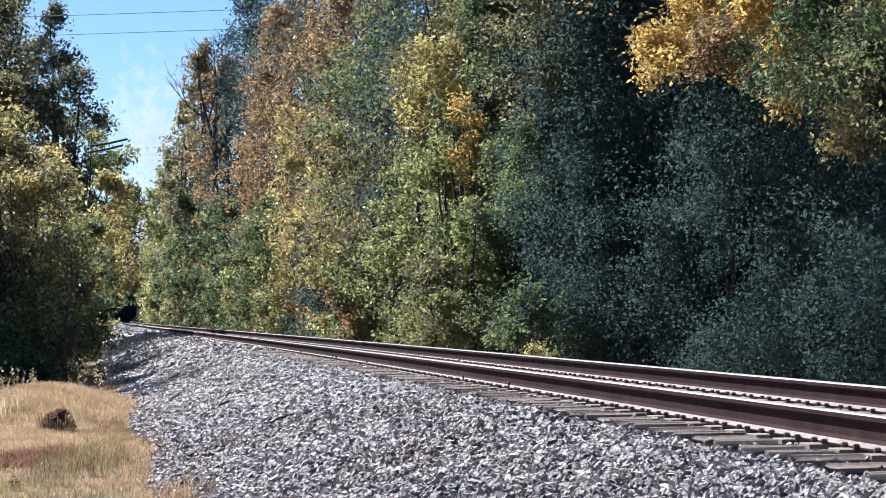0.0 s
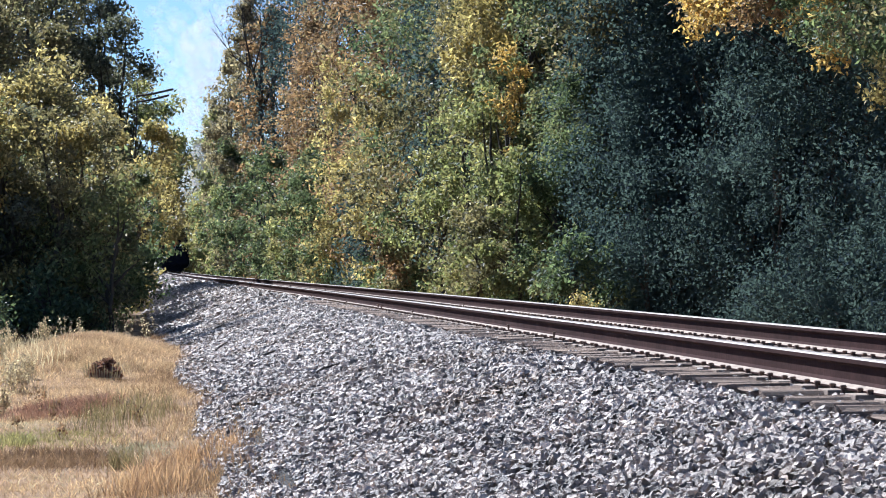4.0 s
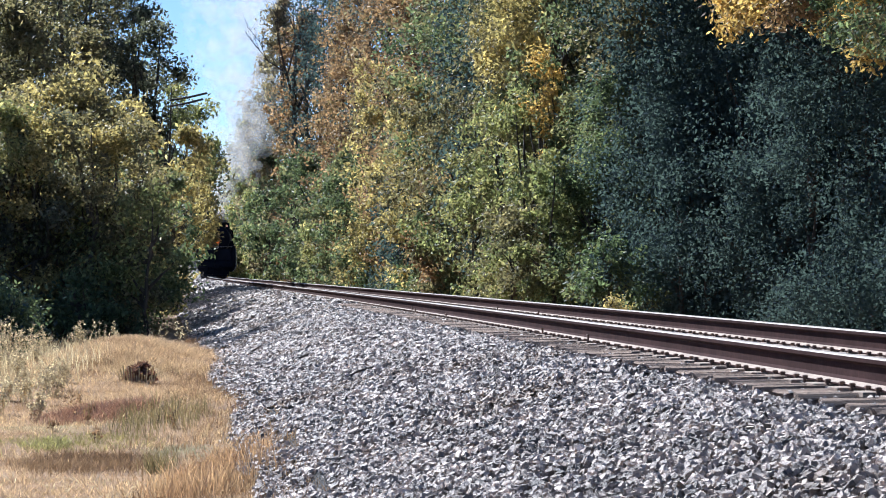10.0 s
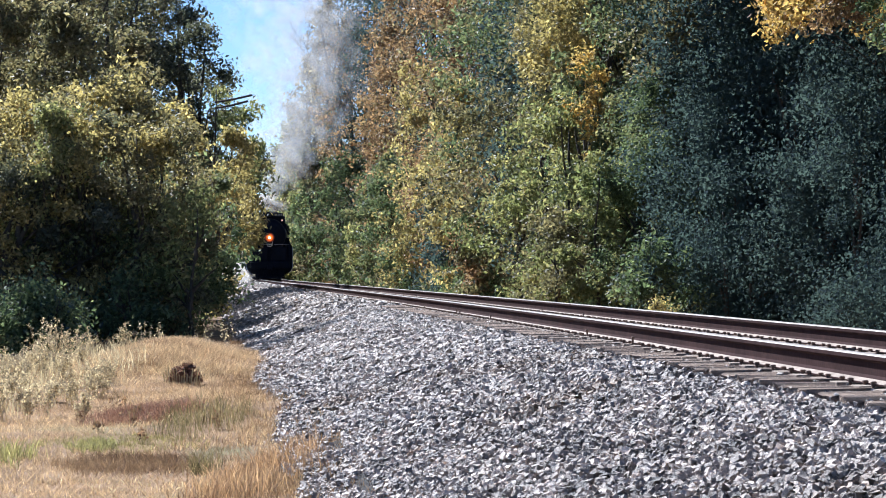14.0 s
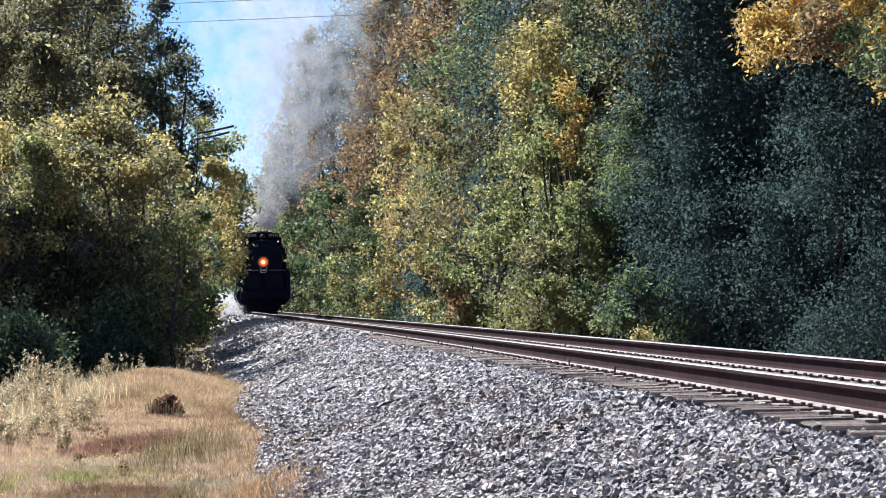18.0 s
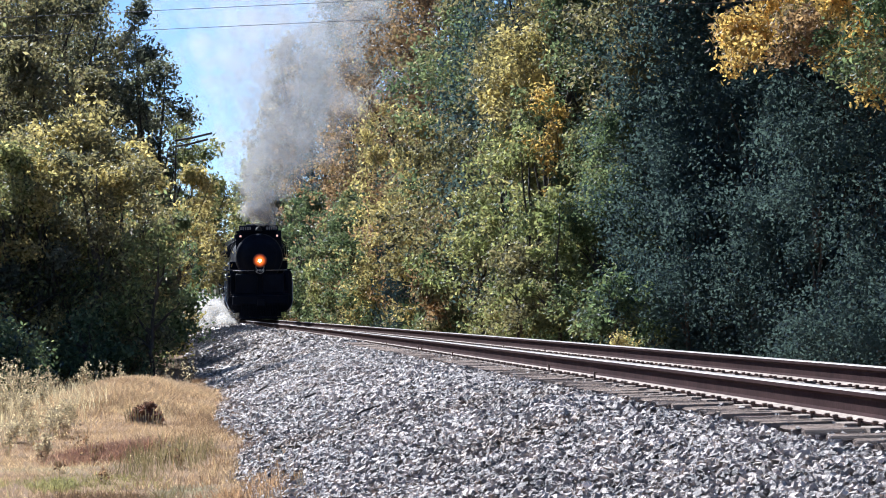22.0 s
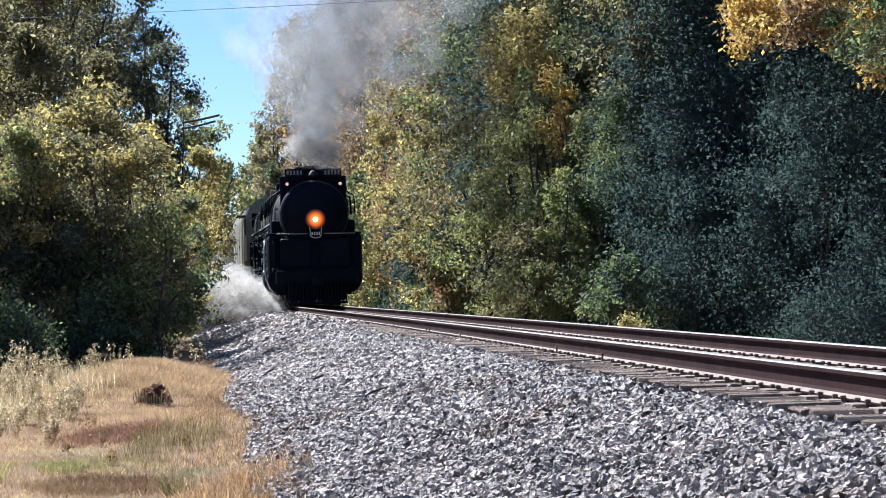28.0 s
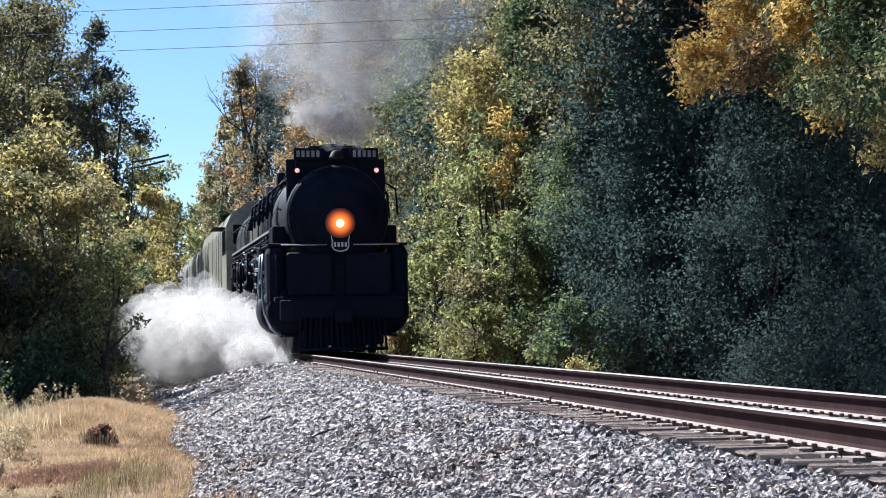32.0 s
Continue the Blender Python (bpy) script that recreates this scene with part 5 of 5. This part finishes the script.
def build_smoke():
    rng = np.random.default_rng(21)
    made = []
    plume = thing("smoke_plume", vehicle_pose(0, 0, 21), "grey coal smoke rising from the stack", "smoke", kind="stuff")
    for i in range(26):
        q = i / 25
        z = 6.2 + 13.6 * q ** 1.1
        y = -1.7 - 3.5 * q ** 1.25
        w = 0.3 + 4.2 * q ** 0.8
        me = puff_mesh("puff", int(30 + 36 * min(1, 5 * q) - 12 * q), (w, w * 1.1, w * 0.8), 0.26 + 0.5 * q ** 0.6, SMOKE, rng)
        ob = part("puff", me, None, plume)
        made.append((ob, (rng.normal(0, 0.2 + 0.4 * q) - 2.2 * q ** 0.75, y, z), 0.12 + 0.5 * q, rng.uniform(0, 6)))
    white = thing("stack_steam", vehicle_pose(0, 0, 21), "bright white steam at the stack", "steam", kind="stuff")
    for i in range(9):
        me = puff_mesh("puff", 42, (0.3, 0.2, 0.2), 0.13, STEAM, rng)
        ob = part("puff", me, None, white)
        made.append((ob, ((-0.55, -0.2, 0.1, -0.6, 0.4, 0.2, -0.3, 0.6, 0.0)[i], -0.6 - i * 0.06, 5.1 + 0.09 * i), 0.1, rng.uniform(0, 6)))
    low = thing("cylinder_steam", vehicle_pose(0, 0, 21), "white steam blown out beside the cylinders", "steam", kind="stuff")
    for i in range(12):
        q = i / 11
        me = puff_mesh("puff", int(110 + 100 * q), (0.2 + 0.42 * q, 0.6 + 1.2 * q, 0.15 + 0.5 * q), 0.15 + 0.18 * q, STEAM, rng)
        ob = part("puff", me, None, low)
        made.append((ob, (1.55 + 1.75 * q, -1.3 - 4.6 * q, -0.2 + 0.6 * q), 0.12, rng.uniform(0, 6)))
    return (plume, white, low), made


SMOKES, PUFFS = build_smoke()


# ---------------------------------------------------------------- wires
def build_wires():
    for z0, z1, y in ((7.5, 9.25, 48.0), (7.15, 8.85, 48.3), (7.95, 9.95, 48.6)):
        bm = bmesh.new()
        pts = []
        for k in range(25):
            q = k / 24
            pts.append((-34 + 68 * q, y, z0 + (z1 - z0) * q - 0.25 * (1 - (2 * q - 1) ** 2)))
        pipe(bm, pts, 0.006, 6)
        me = bpy.data.meshes.new("power_line")
        bm.to_mesh(me)
        bm.free()
        me.materials.append(WIRE)
        tagged(new("power_line", me), "thin grey overhead wire crossing above the track", "power line", "overhead wires")


build_wires()


# ---------------------------------------------------------------- grass and weeds
def blades(px, py, n, height, spread, width, lean, rng, plain=False):
    """Tufts of bent blades at the given feet: three-cornered, two joints each."""
    m = len(px) * n
    x = np.repeat(px, n) + rng.normal(0, spread, m)
    y = np.repeat(py, n) + rng.normal(0, spread, m)
    z = surface_z(x, y) - 0.02
    h = height * rng.uniform(0.45, 1.2, m)
    a = rng.uniform(0, 2 * math.pi, m)
    l = h * rng.uniform(0.1, lean, m)
    dx, dy = np.cos(a) * l, np.sin(a) * l
    b = rng.uniform(0, 2 * math.pi, m)
    wx, wy = np.cos(b) * width, np.sin(b) * width
    if plain:
        v = np.stack((np.stack((x - wx, y - wy, z), 1), np.stack((x + wx, y + wy, z), 1), np.stack((x + dx, y + dy, z + h), 1)), 1).reshape(-1, 3)
        return v, np.arange(m * 3).reshape(-1, 3)
    v = np.stack((np.stack((x - wx, y - wy, z), 1), np.stack((x + wx, y + wy, z), 1),
                  np.stack((x + dx * 0.4 + wx * 0.8, y + dy * 0.4 + wy * 0.8, z + h * 0.6), 1), np.stack((x + dx * 0.4 - wx * 0.8, y + dy * 0.4 - wy * 0.8, z + h * 0.6), 1),
                  np.stack((x + dx, y + dy, z + h * 0.95), 1)), 1).reshape(-1, 3)
    o = np.arange(m)[:, None] * 5
    f = np.concatenate((o + np.array((0, 1, 2)), o + np.array((0, 2, 3)), o + np.array((3, 2, 4))), 0)
    return v, f


def build_grass():
    rng = np.random.default_rng(9)

    def spots(n, x0, x1, y0, y1, keep=None, edge=-4.15):
        x, y = rng.uniform(x0, x1, n), rng.uniform(y0, y1, n)
        lat, s = lateral(x, y)
        ok = lat < edge - 0.25 * rng.random(n)
        if keep is not None:
            ok &= keep(x, y)
        return x[ok], y[ok]

    def field(name, label, sp, n, h, spread, w, lean, mat, plain=False):
        v, f = blades(*sp, n, h, spread, w, lean, rng, plain)
        tagged(new(name, mesh_np(name, v, f, mat)), label, "grass", kind="stuff")

    def blob(x0, y0, rx, ry):
        return lambda x, y: ((x - x0) / rx) ** 2 + ((y - y0) / ry) ** 2 < rng.uniform(0.3, 1.1, len(x))

    # patches of other growth, where the tan grass stands thin: x, y and half widths
    patches = ((-4.55, 24.4, 0.55, 1.7), (-3.7, 19.0, 0.55, 1.1), (-4.15, 20.8, 0.7, 0.9), (-3.65, 22.7, 0.5, 1.7), (-2.95, 18.4, 0.25, 0.6), (-3.1, 20.0, 0.4, 0.8))

    def open_ground(x, y):
        ok = y < np.interp(x, (-9, -7.5, -6.4, -5.2), (39.0, 39.5, 42.0, 46.5)) + rng.uniform(-0.8, 0.4, len(x))
        for x0, y0, rx, ry in patches:
            ok &= ((x - x0) / rx) ** 2 + ((y - y0) / ry) ** 2 > rng.uniform(0.3, 1.2, len(x))
        return ok

    field("dry_grass", "short dry tan grass beside the ballast", spots(46000, -12, -1, 12, 46.5, open_ground), 10, 0.075, 0.1, 0.0038, 1.9, GRASS, True)
    field("dry_meadow", "short dry tan grass on the open verge", spots(7000, -14, 2, -14, 12), 8, 0.08, 0.14, 0.009, 1.6, GRASS, True)
    field("tall_grass", "soft dry golden grass on a low hump", spots(9000, -10, -4, 29, 41.5, blob(-6.3, 36.6, 1.7, 5.5)), 15, 0.13, 0.12, 0.0026, 1.8, GRASS)
    field("russet_grass", "russet dry grass along the ballast edge", spots(9000, -8, 0, 13, 48, lambda x, y: (lateral(x, y)[0] > -4.3 - rng.uniform(0.1, 1.1, len(x))) & (lateral(x, y)[0] < -3.35 - rng.uniform(0, 0.95, len(x)) ** 0.5), -3.4), 9, 0.11, 0.07, 0.003, 1.1, REDGRASS)
    field("dead_patch", "dark reddish dead weeds in the dry grass", spots(2600, -6, -3, 22, 27, blob(-4.55, 24.4, 0.6, 1.8)), 11, 0.12, 0.07, 0.004, 1.5, DEADWEED)
    field("brown_patch", "trodden brown weeds in the dry grass", spots(1800, -4.6, -2.9, 17.3, 20.4, blob(-3.7, 19.0, 0.6, 1.0)), 12, 0.1, 0.07, 0.004, 1.8, BROWNWEED, True)
    field("seed_stalks", "pale fuzzy seed stalks in dry grass", spots(1500, -10, -5, 23, 37, blob(-7.3, 30, 1.2, 7)), 8, 0.3, 0.1, 0.003, 0.7, PALEWEED)
    field("ballast_tufts", "small yellow grass tufts growing through the ballast", spots(240, -3, 1, 17, 24, lambda x, y: np.minimum(np.hypot(x + 1.33, (y - 19.6) / 2), np.minimum(np.hypot(x + 0.7, (y - 18.2) / 2), np.hypot(x + 1.9, (y - 22.5) / 2))) < 0.22, -1.5), 7, 0.07, 0.03, 0.003, 1.0, GREENGRASS)
    field("green_grass", "patch of short green grass", spots(4500, -6, -2, 18, 25, blob(-4.15, 20.8, 0.8, 1.0)), 11, 0.07, 0.06, 0.005, 1.6, FRESH, True)
    field("bright_tuft", "small bright green grass tuft", spots(900, -5, -3.5, 19, 22, blob(-4.3, 20.5, 0.2, 0.5)), 12, 0.1, 0.04, 0.004, 1.2, LUSH)
    field("sedge", "tall thin yellow-green sedge", spots(1200, -5, -2, 19, 26, blob(-3.65, 22.7, 0.5, 1.6)), 10, 0.27, 0.06, 0.0026, 0.6, GREENGRASS)
    field("sedge_tuft", "dark olive sedge tuft standing alone", spots(500, -4, -2, 17, 20, blob(-2.95, 18.4, 0.14, 0.4)), 14, 0.26, 0.03, 0.003, 0.7, GREENGRASS)
    field("grey_patch", "grey-green flattened weeds beside the sedge", spots(1600, -4, -2, 18, 22, blob(-3.1, 20.0, 0.4, 0.8), -3.9), 9, 0.05, 0.06, 0.005, 2.4, GREYWEED, True)
    field("green_tuft", "fresh green grass tuft", spots(900, -7, -3, 16, 22, blob(-4.9, 18.9, 0.45, 0.9)), 16, 0.2, 0.05, 0.004, 0.7, LUSH)
    field("fringe", "dry orange-tan grass standing at the ballast edge", spots(850, -3.2, -1.4, 14.5, 21, blob(-2.35, 17.3, 0.4, 2.6), -3.85), 10, 0.2, 0.06, 0.003, 0.8, ORANGEGRASS)
    field("fringe_undergrowth", "short russet grass creeping onto the stones", spots(2200, -3.2, -1.4, 14.5, 21, blob(-2.25, 17.6, 0.5, 2.8), -3.8), 10, 0.09, 0.06, 0.004, 1.3, REDGRASS, True)
    field("straw", "pale straw lying among dead weeds", spots(700, -5.2, -2.2, 16.5, 25.4, lambda x, y: np.minimum(np.hypot((x + 4.35) / 0.7, (y - 24) / 1.4), np.hypot((x + 3.1) / 0.9, (y - 17.3) / 0.7)) < 1), 4, 0.07, 0.08, 0.006, 3.0, PALEWEED)
    field("litter", "pale broken stalks lying on the ground", spots(3600, -9, -1, 12, 32), 3, 0.03, 0.12, 0.004, 5.0, PALEWEED)


def build_weeds():
    rng = np.random.default_rng(31)

    def weed(x, y, h, stems, heads, mat, label):
        z = float(ground_z(x, y)) - 0.02
        ob = thing("weed", pose(x, y, z, 0, 0, rng.uniform(0, 360)), label, "weed", "dry weeds in the grass")
        tips = []
        bm = bmesh.new()
        for k in range(stems):
            a = rng.uniform(0, 6.3)
            t = Vector((math.cos(a) * h * rng.uniform(0.05, 0.4), math.sin(a) * h * rng.uniform(0.05, 0.4), h * rng.uniform(0.55, 1.0)))
            tube(bm, (rng.normal(0, 0.03), rng.normal(0, 0.03), 0), t, 0.003, 0.002, 5)
            tips.append(t)
        tagged(part("stem", bm, PALEWEED, ob), kind="stuff")
        c = []
        for t in tips:
            for q in np.linspace(0.55, 1.03, heads):
                c.append(np.array(t) * q + rng.normal(0, 0.025, 3))
        v, f = leaf_cloud(np.array(c), np.full(len(c), 0.045), 12, 0.026, rng, 0.3, 1.2, 0.1)
        tagged(part("seed_head", mesh_np("seed_head", v, f, mat), None, ob), kind="stuff")

    for k in range(5):
        weed(-8.55 + rng.normal(0, 0.18), 37.2 + rng.normal(0, 0.4), rng.uniform(0.6, 0.85), 5, 5, PALEWEED, "tall pale seeding weed before the dark shrubs")
    for k in range(52):
        y = rng.uniform(24, 36)
        weed(-0.237 * y + rng.normal(0, 0.55), y, rng.uniform(0.28, 0.55), 6, 5, PALEWEED, "low greyish seeding weed in dry grass")
    for k in range(6):
        y = rng.uniform(37, 44)
        weed(-0.19 * y + rng.uniform(-0.5, 1.6), y, rng.uniform(0.35, 0.7), 3, 4, PALEWEED, "thin pale weed at the shade's edge")
    for k in range(9):
        y = rng.uniform(20, 27)
        weed(rng.uniform(-0.22, -0.14) * y, y, rng.uniform(0.2, 0.36), 4, 1, REDGRASS, "thin dead brown stalk in the grass")
    # dark dried clump on the hump
    x, y = -5.25, 31.0
    ob = thing("dried_clump", pose(x, y, float(ground_z(x, y)) - 0.03), "dark reddish-brown dried plant clump with cut stems", "dried plant")
    a, q = rng.uniform(0, 6.3, 70), rng.random(70) ** 0.5
    c = np.stack((0.23 * q * np.cos(a), 0.2 * q * np.sin(a), 0.04 + 0.25 * np.sqrt(1.02 - q * q) * rng.random(70) ** 0.5), 1)
    v, f = leaf_cloud(c, np.full(70, 0.045), 26, 0.035, rng, 0, 0.8, 0.1)
    part("dead_leaves", mesh_np("dead_leaves", v, f, DEADWEED), None, ob)
    for k in range(15):
        bm = bmesh.new()
        a = -0.22 + k * 0.031
        tube(bm, (a, -0.23 + rng.normal(0, 0.03), 0), (a * 1.2, -0.24, rng.uniform(0.12, 0.27)), 0.011, 0.007, 6)
        part("stem", bm, PALEWEED, ob)
    # small bush beyond the track
    x, y = px_place(938, 52.5)
    tree(x, y, "yellow", 0.95, 0.45, 0.05, 0.05, 0, 1.0, 0, "beyond the track", "undergrowth shrubs", "shrub")
    # sticks lying on the stones
    for s, lat, ln, turn in ((10, -3.2, 0.5, 65), (16, -3.55, 0.7, 80), (4, -2.9, 0.35, 50), (24, -3.3, 0.8, 75)):
        p = on_track(s, lat)
        ob = thing("stick", pose(p.x, p.y, float(bed_z(lat)) + 0.045, 0, -15, turn), "dark weathered stick lying on the ballast", "stick", "sticks on the ballast")
        bm = bmesh.new()
        pipe(bm, [(-ln / 2, 0, 0), (0, 0.03, 0.01), (ln / 2, -0.02, 0)], 0.014, 6)
        part("wood", bm, BARK, ob)


build_grass()
build_weeds()

build_track()


# ---------------------------------------------------------------- movement
def motions():
    half = [k * 0.5 for k in range(65)]
    for ob, back, length in TRAIN:
        walk(ob, [(t, vehicle_pose(t, back, length)) for t in half])
    for ob in SMOKES:
        walk(ob, [(t, vehicle_pose(t, 0, 21)) for t in half])
    s0 = train_s(0)
    quick = [k * 32 / 160 for k in range(161)]
    for ob, side, y, r in WHEELS:
        rows = []
        for t in quick:
            a = -(s0 - train_s(t)) / r + (0 if side < 0 else math.pi / 2)
            rows.append((t, Matrix.Translation((side * 0.82, y, r)) @ Matrix.Rotation(a, 4, "X") @ (Matrix.Identity(4) if side < 0 else Matrix.Rotation(math.pi, 4, "Z"))))
        walk(ob, rows)
    for ob, side, y, r in CAR_WHEELS:
        ob.matrix_basis = Matrix.Translation((side * 0.76, y, r)) @ (Matrix.Identity(4) if side < 0 else Matrix.Rotation(math.pi, 4, "Z"))
    for ob, side, y in RODS:
        rows = []
        for t in quick:
            a = -(s0 - train_s(t)) / DRIVER_R + (0 if side < 0 else math.pi / 2)
            rows.append((t, Matrix.Translation((side * 1.06, y - 0.38 * math.sin(a), DRIVER_R + 0.38 * math.cos(a)))))
        walk(ob, rows)
    for ob, at, sway, ph in PUFFS:
        rows = []
        for k in range(17):
            t = k * 2.0
            # puffs start spread back and aside so the plume looks thin from the camera, then gather over the stack
            g = min(1, max(0, (t - 8) / 16))
            far = 1 - g * g * (3 - 2 * g)
            up = max(0, at[2] - 6.0)
            base = Vector((at[0] - 0.5 * far * min(up, 6), at[1] - 2.6 * far * up, at[2] + 0.9 * far * up))
            p = base + Vector((math.sin(t * 0.9 + ph), math.sin(t * 0.7 + 2 * ph), math.sin(t * 1.1 + 3 * ph))) * sway
            rows.append((t, Matrix.Translation(p) @ Matrix.Rotation(0.5 * math.sin(t * 0.5 + ph), 4, "Z")))
        walk(ob, rows)


motions()
